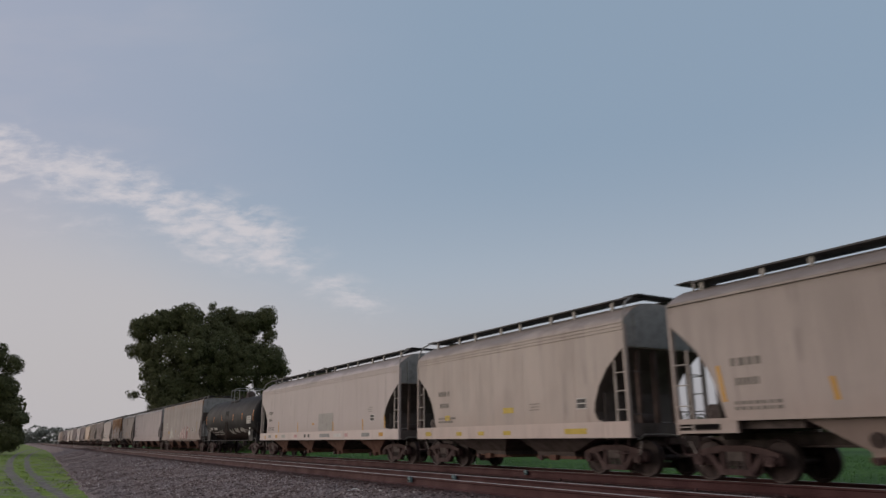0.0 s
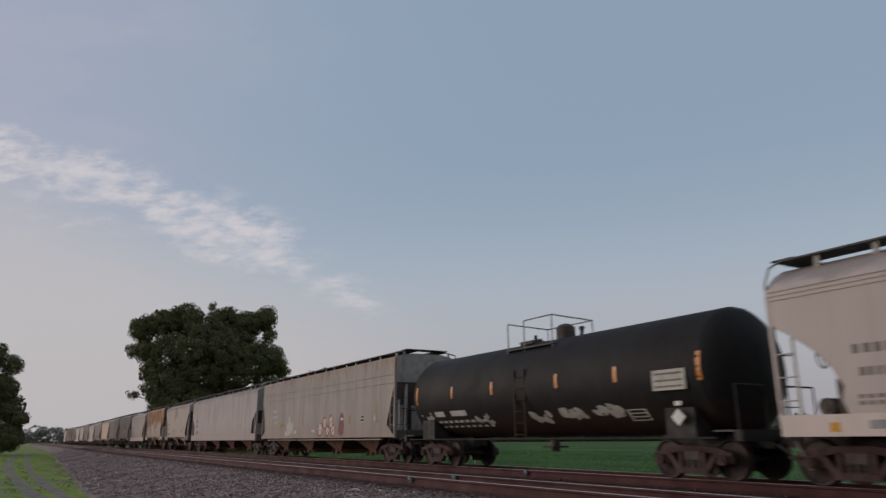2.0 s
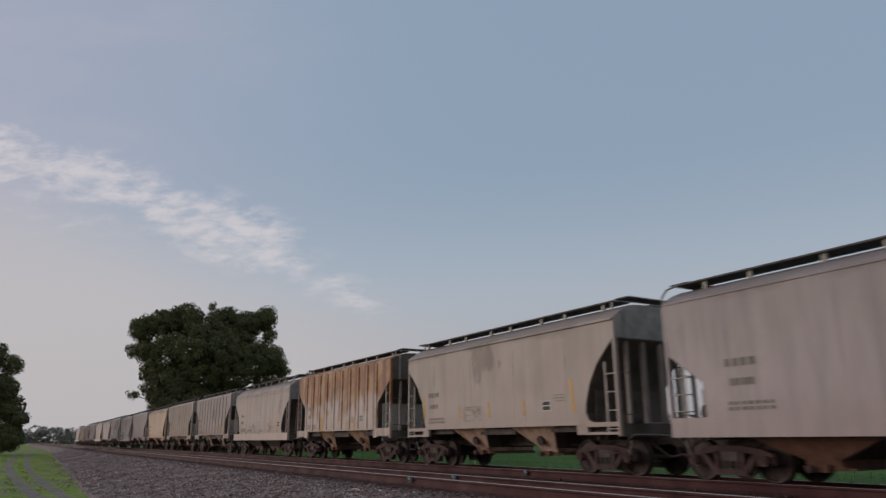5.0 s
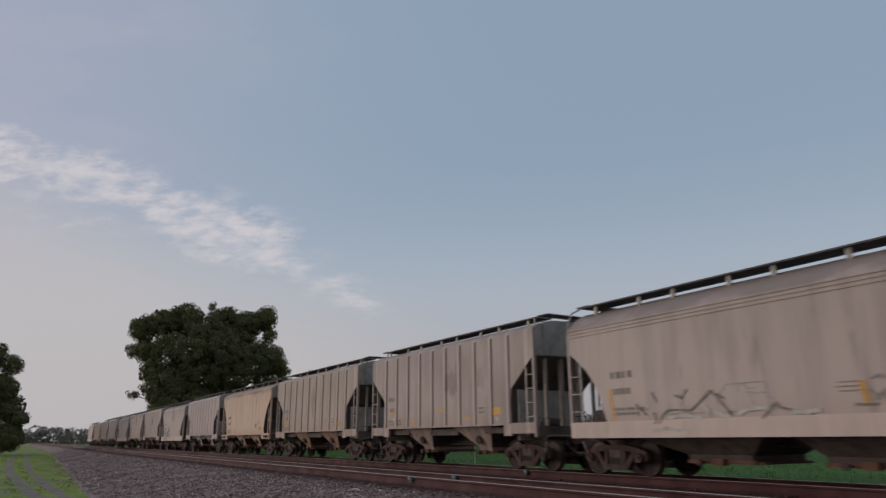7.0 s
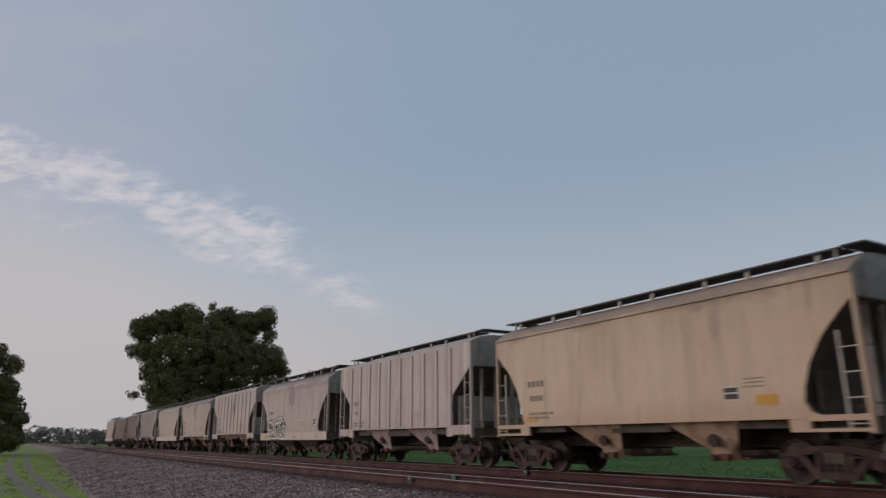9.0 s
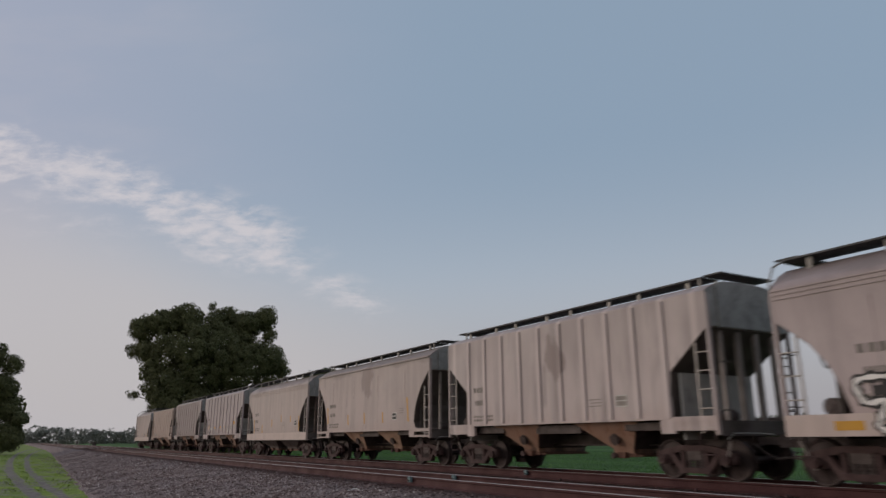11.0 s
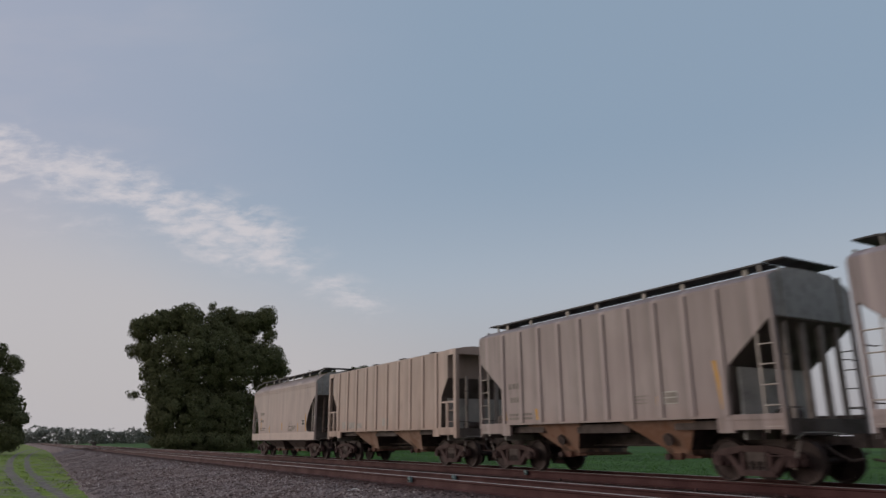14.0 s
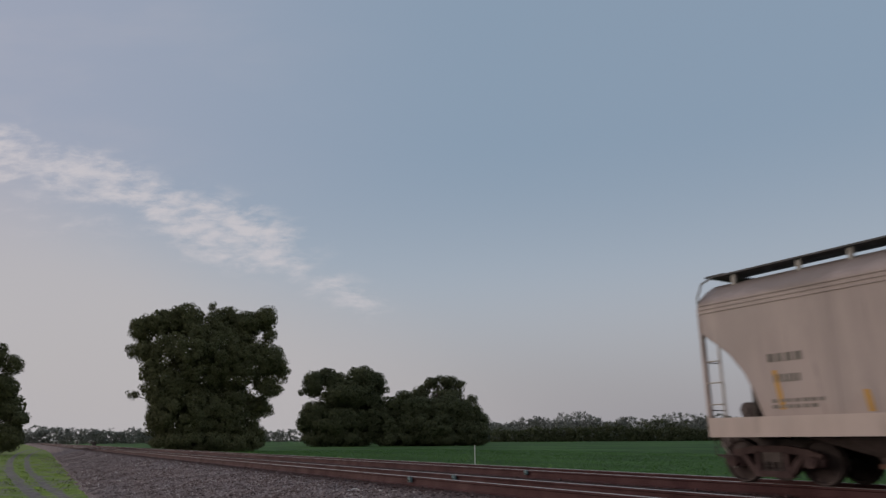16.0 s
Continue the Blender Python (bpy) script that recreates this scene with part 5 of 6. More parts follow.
                ring.append((-(math.sqrt(r * r - (pz - zc) ** 2) + 0.010 + 0.0006 * k), py, pz))
            m.add(ring, [tuple(range(9))])
        tagged(part("scuff", m, SHADE_PALE, car, "dull grey spray-paint scuffs", smooth=0), kind="stuff")
    m = Mesh()
    for k in range(4):
        on_tank(m, -4.80, -4.15, 1.36 + 0.085 * k, 1.385 + 0.085 * k)
    on_tank(m, -4.80, -4.74, 1.36, 1.64), on_tank(m, -4.21, -4.15, 1.36, 1.64)
    part("stencil_box", m, WHITE_INK, car, smooth=0)
    part("hazard_placard", Mesh().prism([(-6.0, 1.20), (-5.80, 1.40), (-6.0, 1.60), (-6.20, 1.40)], -1.46, -1.45), POST_WHITE, car, "white diamond-shaped placard")
    part("placard_bar", Mesh().box(-1.46, -1.45, -6.12, -5.92, 1.66, 1.76), POST_WHITE, car)
    # top platform with manway and valves
    zt = zc + r
    part("manway", Mesh().tube((0, -0.55, zt - 0.1), (0, -0.55, zt + 0.34), 0.30, 20).tube((0, -0.55, zt + 0.34), (0, -0.55, zt + 0.42), 0.29, 20, 0.22).tube((0, -0.55, zt + 0.42), (0, -0.55, zt + 0.46), 0.22, 20, 0.10), STEEL_DARK, car)
    part("valve", Mesh().tube((0.1, 0.9, zt - 0.1), (0.1, 0.9, zt + 0.16), 0.10, 10).tube((-0.3, 0.6, zt - 0.1), (-0.3, 0.6, zt + 0.22), 0.05, 8).box(-0.5, 0.2, 0.5, 1.2, zt - 0.06, zt + 0.05), STEEL_DARK, car)
    part("vent", Mesh().tube((0, -1.3, zt - 0.1), (0, -1.3, zt + 0.24), 0.06, 8).tube((0, -1.3, zt + 0.2), (0, -1.3, zt + 0.28), 0.09, 8), STEEL_DARK, car)
    for s in (-1, 1):
        part("top_walk", Mesh().box(s * 0.55, s * 1.0, -1.05, 1.3, zt - 0.28, zt - 0.24), GRATING, car)
    c = [(-0.95, -1.02), (0.95, -0.75), (0.95, 1.5), (-0.95, 1.24)]
    part("top_handrail", Mesh().pipe([(-0.95, 0.37, zt + 0.62)] + [(x, y, zt + 0.62) for x, y in c], 0.022), SHADE_GREY, car)
    upright = Mesh().tube((0, 0, zt - 0.5), (0, 0, zt + 0.62), 0.022, 6).data("handrail_post", SHADE_GREY)
    for x, y in c + [(-0.95, 0.37), (0.95, 0.4)]:
        part("handrail_post", upright, SHADE_GREY, car, at=(x, y, 0))
    part("bottom_outlet", Mesh().tube((0, 0.2, 0.55), (0, 0.2, 1.0), 0.14, 12).box(-0.3, 0.3, -0.05, 0.45, 0.66, 0.72), STEEL_DARK, car)
    return car


# ---------------------------------------------------------------- plants
def leaf_ball(m, c, rad, n, size, rng, squash=0.8, lean=(0, 0, 0), loose=0.55):
    """Leaves over the skin of a clump that face outwards, as a spray of foliage does."""
    lean, c = Vector(lean), Vector(c)
    for _ in range(n):
        d = Vector((rng.gauss(0, 1), rng.gauss(0, 1), rng.gauss(0, 1))).normalized()
        k = rad * rng.uniform(0.55, 1.0) ** 0.5
        p = c + Vector((d.x * k, d.y * k, d.z * k * squash))
        face = (d + lean + Vector((rng.gauss(0, loose), rng.gauss(0, loose), rng.gauss(0, loose)))).normalized()
        a = face.cross(Vector((rng.gauss(0, 1), rng.gauss(0, 1), rng.gauss(0, 1)))).normalized()
        b = face.cross(a)
        s = size * rng.uniform(0.6, 1.3)
        m.add([p - a * s, p - b * s * 0.55, p + a * s, p + b * s * 0.55], [(0, 1, 2, 3)])


def buried(p, lobes, own):
    """Whether a spot lies well inside another lobe of the crown."""
    for k, (x, y, z, rx, ry, rz) in enumerate(lobes):
        if k != own and ((p[0] - x) / rx) ** 2 + ((p[1] - y) / ry) ** 2 + ((p[2] - z) / rz) ** 2 < 0.5:
            return True
    return False


def make_tree(name, label, category, base, spots, leaf, clumps, per, size, seed, trunk=0.6, group="", clump_r=0.9, inner=0.5):
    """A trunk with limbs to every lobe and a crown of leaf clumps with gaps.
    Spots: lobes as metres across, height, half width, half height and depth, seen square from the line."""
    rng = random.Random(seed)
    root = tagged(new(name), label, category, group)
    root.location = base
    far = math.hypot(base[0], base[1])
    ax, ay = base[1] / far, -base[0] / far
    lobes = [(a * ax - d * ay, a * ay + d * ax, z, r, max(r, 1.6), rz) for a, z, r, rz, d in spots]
    wood, crown = Mesh(), Mesh()
    top = max(l[2] for l in lobes) * 0.75
    path = [(rng.uniform(-0.3, 0.3) * (1 + i * 0.2), rng.uniform(-0.3, 0.3) * (1 + i * 0.2), top * i / 5) for i in range(6)]
    path[0] = (0, 0, -0.4)
    for i, (a, b) in enumerate(zip(path, path[1:])):
        wood.tube(a, b, trunk * (1 - i / 6.5), 10, trunk * (1 - (i + 1) / 6.5))
    for x, y, z, rx, ry, rz in lobes:
        start = Vector(path[min(4, max(1, int(5 * z / max(top, 1) * 0.6)))])
        mid = start.lerp(Vector((x, y, z)), 0.5) + Vector((0, 0, 0.6))
        wood.tube(start, mid, trunk * 0.30, 7, trunk * 0.18)
        wood.tube(mid, (x, y, z), trunk * 0.18, 7, trunk * 0.06)
    weight = [(rx * ry + rx * rz + ry * rz) for _, _, _, rx, ry, rz in lobes]
    done = tries = 0
    while done < clumps and tries < clumps * 6:
        tries += 1
        own = rng.choices(range(len(lobes)), weight)[0]
        x, y, z, rx, ry, rz = lobes[own]
        d = Vector((rng.gauss(0, 1), rng.gauss(0, 1), rng.gauss(0, 1))).normalized()
        k = rng.uniform(0.78, 0.98)
        r = min(clump_r, 0.55 * min(rx, rz) + 0.2) * rng.uniform(0.55, 1.25)
        p = (x + d.x * max(0.2, rx - r * 0.6) * k, y + d.y * ry * k, max(0.25, z + d.z * max(0.2, rz - r * 0.6) * k))
        if buried(p, lobes, own):
            continue
        done += 1
        leaf_ball(crown, p, r, max(20, int(per * (r / clump_r) ** 2)), size, rng, 0.85, d * 0.7)
    # inner sprays that close the heart of the crown
    heart = [l for l in lobes if min(l[3], l[5]) > 2.2]
    for x, y, z, rx, ry, rz in heart:
        for _ in range(int(inner * 14 * rx * rz / 10) + 4):
            d = Vector((rng.gauss(0, 1), rng.gauss(0, 1), rng.gauss(0, 1))).normalized() * rng.random() ** 0.4 * 0.66
            leaf_ball(crown, (x + d.x * rx, y + d.y * ry, max(0.4, z + d.z * rz)), clump_r * 1.2, 24, size * 2.4, rng, 0.9)
    part("trunk", wood, BARK, root)
    part("crown", crown, leaf, root, smooth=0)
    return root


def make_wood(name, label, stretch, leaf, crowns, height, size, seed, width=12.0, per=420, uneven=0.2, broad=0.42, tops=()):
    """A far belt of trees as one mass: rounded crowns that overlap along a line, each with lumps of its own.
    tops: single taller crowns as (share of the way, height)."""
    rng = random.Random(seed)
    (ax, ay), (bx, by) = stretch
    d = Vector((bx - ax, by - ay))
    nrm = Vector((-d.y, d.x)).normalized()
    m = Mesh()
    spots = [((k + rng.uniform(0.1, 0.9)) / crowns, height * (1 + rng.uniform(-uneven, uneven) + 0.18 * noise.noise((k * 0.31, seed * 1.7, 0)))) for k in range(crowns)] + list(tops)
    for t, h in spots:
        o = rng.uniform(-width / 2, width / 2)
        cx, cy, r = ax + d.x * t + nrm.x * o, ay + d.y * t + nrm.y * o, h * broad * rng.uniform(0.8, 1.25)
        lobes = [(cx, cy, h * 0.42 - 1, r, r, h * 0.46), (cx, cy, h * 0.14 - 1, r * 1.25, r * 0.9, h * 0.2)]
        for _ in range(6):
            a, up = rng.uniform(0, 6.28), rng.uniform(0.25, 0.80)
            w = math.sqrt(max(0.1, 1 - (2 * up - 0.9) ** 2)) * r * 0.75
            lobes.append((cx + math.cos(a) * w, cy + math.sin(a) * w, h * up - 1, r * 0.48, r * 0.48, h * 0.17))
        weight = [l[3] * l[5] for l in lobes]
        for _ in range(per // 12):
            x, y, z, rx, ry, rz = rng.choices(lobes, weight)[0]
            q = Vector((rng.gauss(0, 1), rng.gauss(0, 1), rng.gauss(0, 1))).normalized()
            leaf_ball(m, (x + q.x * rx * 0.9, y + q.y * ry * 0.9, max(-0.6, z + q.z * rz * 0.9)), size * 1.9, 12, size, rng, 0.8, q * 0.9)
    return tagged(new(name, m.data(name, leaf, 0)), label, "trees", kind="stuff")


def scatter_blades(name, label, leaf, count, x0, x1, y0, y1, high, size, seed, power=1.6, skip=None, kind="stuff", category="grass", tip=1.0):
    rng = random.Random(seed)
    m = Mesh()
    for _ in range(count):
        x = x0 + (x1 - x0) * rng.random() ** 1.25
        y = y0 + (y1 - y0) * rng.random() ** power
        if skip and skip(x, y):
            continue
        h = high * rng.uniform(0.45, 1.1) * (0.75 + 0.5 * noise.noise((x * 0.35, y * 0.35, seed)))
        z = lie(x, y) - 0.02 + h * rng.uniform(0.5, 1.0)
        a = rng.uniform(0, 6.28)
        s = size * rng.uniform(0.6, 1.4)
        u, w = Vector((math.cos(a), math.sin(a), tip * rng.uniform(-0.4, 0.4))) * s, Vector((-math.sin(a), math.cos(a), tip * rng.uniform(-0.2, 0.5))) * s * 0.6
        p = Vector((x, y, z))
        m.add([p - u, p - w, p + u, p + w], [(0, 1, 2, 3)])
        if rng.random() < 0.5:
            m.add([(x - 0.012, y, lie(x, y) - 0.03), (x + 0.012, y, lie(x, y) - 0.03), tuple(p)], [(0, 1, 2)])
    return tagged(new(name, m.data(name, leaf, 0)), label, category, kind=kind)


# ================================================================= the place
make_ground()
make_ballast()
make_track("track_1", NEAR_TRACK, "empty nearer railway track with rusty rails on stone ballast")
make_track("track_2", FAR_TRACK, "railway track with rusty rails that carries the freight train")

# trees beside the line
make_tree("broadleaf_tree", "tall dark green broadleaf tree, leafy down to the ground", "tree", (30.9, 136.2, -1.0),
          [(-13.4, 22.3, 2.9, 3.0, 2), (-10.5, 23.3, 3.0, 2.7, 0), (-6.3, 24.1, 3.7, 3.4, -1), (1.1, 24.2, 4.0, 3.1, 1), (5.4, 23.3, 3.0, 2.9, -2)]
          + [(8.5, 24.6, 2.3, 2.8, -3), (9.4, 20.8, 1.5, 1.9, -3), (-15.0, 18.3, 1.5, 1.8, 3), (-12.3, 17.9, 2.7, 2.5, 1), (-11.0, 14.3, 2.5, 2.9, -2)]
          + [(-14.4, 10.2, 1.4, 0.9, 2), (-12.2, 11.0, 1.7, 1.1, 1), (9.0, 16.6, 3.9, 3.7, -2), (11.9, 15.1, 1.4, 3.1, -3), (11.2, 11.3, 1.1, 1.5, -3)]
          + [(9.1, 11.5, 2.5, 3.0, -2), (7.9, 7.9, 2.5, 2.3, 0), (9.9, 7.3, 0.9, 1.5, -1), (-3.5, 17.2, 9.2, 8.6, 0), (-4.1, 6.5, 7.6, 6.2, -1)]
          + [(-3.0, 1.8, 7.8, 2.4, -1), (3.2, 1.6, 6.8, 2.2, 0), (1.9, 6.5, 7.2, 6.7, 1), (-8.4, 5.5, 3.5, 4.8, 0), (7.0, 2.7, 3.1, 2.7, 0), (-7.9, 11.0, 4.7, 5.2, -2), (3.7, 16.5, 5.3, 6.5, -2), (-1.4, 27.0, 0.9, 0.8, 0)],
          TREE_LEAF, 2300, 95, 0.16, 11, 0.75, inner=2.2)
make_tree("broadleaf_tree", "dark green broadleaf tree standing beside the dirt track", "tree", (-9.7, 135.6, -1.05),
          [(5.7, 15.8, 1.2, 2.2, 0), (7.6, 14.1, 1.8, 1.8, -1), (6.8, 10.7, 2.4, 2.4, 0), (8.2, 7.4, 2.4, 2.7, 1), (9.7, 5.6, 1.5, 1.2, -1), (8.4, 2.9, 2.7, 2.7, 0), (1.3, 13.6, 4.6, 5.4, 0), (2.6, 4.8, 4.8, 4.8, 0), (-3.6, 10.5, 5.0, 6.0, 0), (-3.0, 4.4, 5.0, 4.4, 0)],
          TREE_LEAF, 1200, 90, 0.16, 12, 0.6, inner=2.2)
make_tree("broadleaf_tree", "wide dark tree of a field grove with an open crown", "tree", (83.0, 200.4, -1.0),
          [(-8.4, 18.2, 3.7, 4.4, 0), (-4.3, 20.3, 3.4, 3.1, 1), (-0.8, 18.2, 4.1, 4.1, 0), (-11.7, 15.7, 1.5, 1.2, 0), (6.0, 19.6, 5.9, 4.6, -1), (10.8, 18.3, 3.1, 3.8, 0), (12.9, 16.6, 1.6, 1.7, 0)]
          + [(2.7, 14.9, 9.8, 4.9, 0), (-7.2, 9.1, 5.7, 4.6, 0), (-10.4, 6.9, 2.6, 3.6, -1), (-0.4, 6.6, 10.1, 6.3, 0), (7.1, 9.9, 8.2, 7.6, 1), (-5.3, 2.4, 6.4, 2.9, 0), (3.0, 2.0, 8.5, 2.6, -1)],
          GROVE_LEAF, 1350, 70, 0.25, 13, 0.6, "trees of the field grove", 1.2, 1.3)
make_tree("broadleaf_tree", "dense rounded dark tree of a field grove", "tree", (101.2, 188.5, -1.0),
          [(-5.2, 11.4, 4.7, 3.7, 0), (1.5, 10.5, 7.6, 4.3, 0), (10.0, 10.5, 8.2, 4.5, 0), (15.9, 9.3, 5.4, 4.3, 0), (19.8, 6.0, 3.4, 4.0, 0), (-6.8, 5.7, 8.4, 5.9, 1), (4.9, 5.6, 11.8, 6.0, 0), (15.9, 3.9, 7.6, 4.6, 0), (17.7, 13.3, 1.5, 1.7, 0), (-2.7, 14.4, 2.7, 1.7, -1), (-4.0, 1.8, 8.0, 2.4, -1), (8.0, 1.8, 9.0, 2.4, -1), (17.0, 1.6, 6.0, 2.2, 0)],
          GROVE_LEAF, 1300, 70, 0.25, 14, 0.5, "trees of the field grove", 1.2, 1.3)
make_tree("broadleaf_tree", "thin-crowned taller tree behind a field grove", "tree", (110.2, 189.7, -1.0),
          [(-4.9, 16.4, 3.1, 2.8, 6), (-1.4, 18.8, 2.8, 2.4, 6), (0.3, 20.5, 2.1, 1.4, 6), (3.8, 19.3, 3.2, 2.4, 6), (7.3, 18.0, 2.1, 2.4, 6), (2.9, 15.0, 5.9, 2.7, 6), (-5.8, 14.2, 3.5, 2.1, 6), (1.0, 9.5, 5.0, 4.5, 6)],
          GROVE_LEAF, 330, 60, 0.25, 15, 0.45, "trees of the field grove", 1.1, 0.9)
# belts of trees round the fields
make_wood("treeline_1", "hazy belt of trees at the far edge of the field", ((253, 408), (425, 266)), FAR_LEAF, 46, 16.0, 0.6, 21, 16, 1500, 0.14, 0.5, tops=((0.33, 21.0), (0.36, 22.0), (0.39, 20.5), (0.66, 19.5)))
make_wood("treeline_2", "darker hedge of young trees along the field edge", ((244, 354), (403, 241)), GROVE_LEAF, 60, 8.8, 0.42, 22, 8, 1100, 0.14, 0.5, tops=((0.36, 13.5), (0.45, 14.0), (0.50, 14.2), (0.56, 13.2)))
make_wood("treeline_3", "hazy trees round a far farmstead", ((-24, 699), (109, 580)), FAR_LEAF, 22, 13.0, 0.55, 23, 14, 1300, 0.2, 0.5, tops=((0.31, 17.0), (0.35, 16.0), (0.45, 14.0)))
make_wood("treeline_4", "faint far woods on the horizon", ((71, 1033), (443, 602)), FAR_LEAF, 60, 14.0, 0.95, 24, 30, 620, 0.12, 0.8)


def make_shed(x, y, wide, deep, high, wall, roof, label):
    """A small gabled farm building."""
    shed = tagged(new("farm_shed"), label, "shed", "far farm buildings")
    shed.location = (x, y, -1.0)
    part("wall", Mesh().box(-wide / 2, wide / 2, -deep / 2, deep / 2, -0.3, high), wall, shed)
    part("roof", Mesh().extrude_y([(-wide / 2 - 0.4, high), (0, high + wide * 0.28), (wide / 2 + 0.4, high), (wide / 2 + 0.4, high + 0.15), (0, high + wide * 0.28 + 0.15), (-wide / 2 - 0.4, high + 0.15)], -deep / 2 - 0.4, deep / 2 + 0.4), roof, shed)
    part("door", Mesh().box(-wide * 0.16, wide * 0.16, -deep / 2 - 0.06, -deep / 2 + 0.02, 0, high * 0.8), STEEL_DARK, shed)
    return shed


for x, y, wide, deep, high in ((24.5, 575, 3, 4, 1.9), (37.5, 574, 2.6, 4, 2.1), (46, 568, 2.6, 4, 1.7)):
    make_shed(x, y, wide, deep, high, RAIL_PAINT, WHITE_INK, "small white farm shed far down the line")
cabinet = tagged(new("signal_cabinet"), "dark trackside equipment cabinet far down the line", "cabinet")
cabinet.location = (20.6, 243, -1.0)
part("case", Mesh().box(-0.6, 0.6, -0.5, 0.5, -0.1, 1.5), STEEL_DARK, cabinet)
part("lid", Mesh().box(-0.68, 0.68, -0.58, 0.58, 1.5, 1.6), STEEL_RUST, cabinet)

# field and verge
scatter_blades("bean_crop", "low green bean crop in the field", CROP_LEAF, 60000, 18.7, 72, 7, 126, 0.42, 0.085, 31, 1.25, category="crop", tip=0.45)
scatter_blades("verge_grass", "short bright grass between and beside the wheel ruts", GRASS_LEAF, 30000, -7, 4.5, 20, 140, 0.10, 0.05, 32, 1.9,
               skip=lambda x, y: lie(x, y) > -1.02 or min(abs(x - c) for c in ruts(y)) < 0.3 or noise.noise((x * 0.5, y * 0.2, 9)) < -0.05)
scatter_blades("edge_weeds", "rough pale green weeds along the edge of the ballast by the field", GROVE_WEED, 26000, 17.3, 21.5, 7, 70, 0.65, 0.085, 33, 1.3,
               skip=lambda x, y: noise.noise((x * 0.45, y * 0.3, 4)) < -0.02, category="weeds")
rng_stone = random.Random(5)
stones = Mesh()
scatter_stones(36000, 2.6, 8.95, 11, 106, rng_stone, stones)
scatter_stones(5000, 10.75, 13.65, 8, 43, rng_stone, stones)
tagged(new("loose_stones", stones.data("loose_stones", STONE, 0)), "loose crushed stones of the track bed", "stones", kind="stuff")

for x, y in ((NEAR_TRACK - GAUGE - 0.03, 17.02), (NEAR_TRACK + GAUGE - 0.03, 17.09), (FAR_TRACK - GAUGE - 0.03, 18.18)):
    make_rail_clamp(x, y)

wire = tagged(new("cable_end"), "short bent pale cable end lying on the ballast", "cable")
wire.location = (7.35, 16.6, -0.27)
bend = [(0.10 * math.cos(a) - 0.05, 0.15 * math.sin(a), 0.03 + 0.02 * math.sin(2 * a)) for a in np.linspace(-0.6, 2.6, 9)]
part("strand", Mesh().pipe([(-0.22, 0.04, 0.015)] + bend[::-1], 0.011, 6), POST_WHITE, wire)

post = tagged(new("marker_post"), "thin white plastic marker post at the field edge", "post")
post.location = (17.95, 27.5, -0.82)
part("shaft", Mesh().tube((0, 0, -0.2), (0, 0, 1.45), 0.02, 10), POST_WHITE, post)
part("cap", Mesh().tube((0, 0, 1.45), (0, 0, 1.49), 0.024, 10, 0.012), POST_WHITE, post)

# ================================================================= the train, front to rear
# Paler than the bodies: the light the sills catch is put into this paint.
LIT_SILL = car_paint("pale_sill_paint", (0.63, 0.55, 0.485), 0.16, 0.3, seed=31)
BEIGE = (0.42, 0.36, 0.315)
BARS = ((1.23, 1.33, 2.11), (2.62, 1.83, 2.15), (4.27, 1.85, 2.24), (6.0, 1.63, 2.05), (7.9, 1.30, 1.78), (9.62, 1.30, 2.12))
LONG_BARS = ((1.75, 1.54, 2.42), (3.98, 1.53, 1.95), (5.82, 1.53, 1.98), (7.62, 1.53, 1.95), (10.12, 1.60, 2.34))
make_hopper("bays", -0.10, 11.35, car_paint("beige_paint_a", BEIGE, 0.05, 0.25, seed=1, roof_soot=3.84), "beige covered hopper car with orange reflector strips", 1, beads=1, tall=LONG_BARS)
make_hopper("sill", 12.80, 23.80, car_paint("cream_paint_b", (0.462, 0.397, 0.340), 0.04, 0.2, seed=2, roof_soot=3.86), "cream covered hopper car with yellow sill patches", 2, beads=3, sill_paint=LIT_SILL, patch_paint=plain("lemon_reflective_tape", (0.52, 0.37, 0.03), 0.4, 0.0, 0.2),
            patches=((10.14, 1.0, 0.4, 0.14), (8.01, 1.0, 0.35, 0.12), (6.66, 1.0, 0.35, 0.12), (5.21, 1.0, 0.4, 0.12), (2.03, 1.0, 0.9, 0.14), (8.79, 1.5, 0.35, 0.16), (5.12, 1.62, 0.55, 0.16)))
# This car's sill is whiter still, with its catch of light in the paint.
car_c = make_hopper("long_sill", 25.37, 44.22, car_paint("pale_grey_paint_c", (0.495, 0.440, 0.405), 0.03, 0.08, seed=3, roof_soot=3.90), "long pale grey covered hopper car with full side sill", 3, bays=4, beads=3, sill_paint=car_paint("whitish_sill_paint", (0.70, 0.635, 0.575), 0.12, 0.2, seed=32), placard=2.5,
                    tall=((1.3, 1.32, 1.80), (3.48, 1.28, 1.72), (6.93, 1.28, 1.70), (11.97, 1.3, 1.77), (15.3, 1.3, 1.86)), patches=((9.65, 1.60, 0.32, 0.09), (17.75, 0.98, 0.2, 0.16)))
BUILT.clear()
part("grey_repaint_patch", Mesh().box(-1.606, -1.602, -2.46, -0.54, 1.30, 2.10), plain("grey_repaint", (0.35, 0.335, 0.32), 0.5, 0.0, 0.12), car_c)
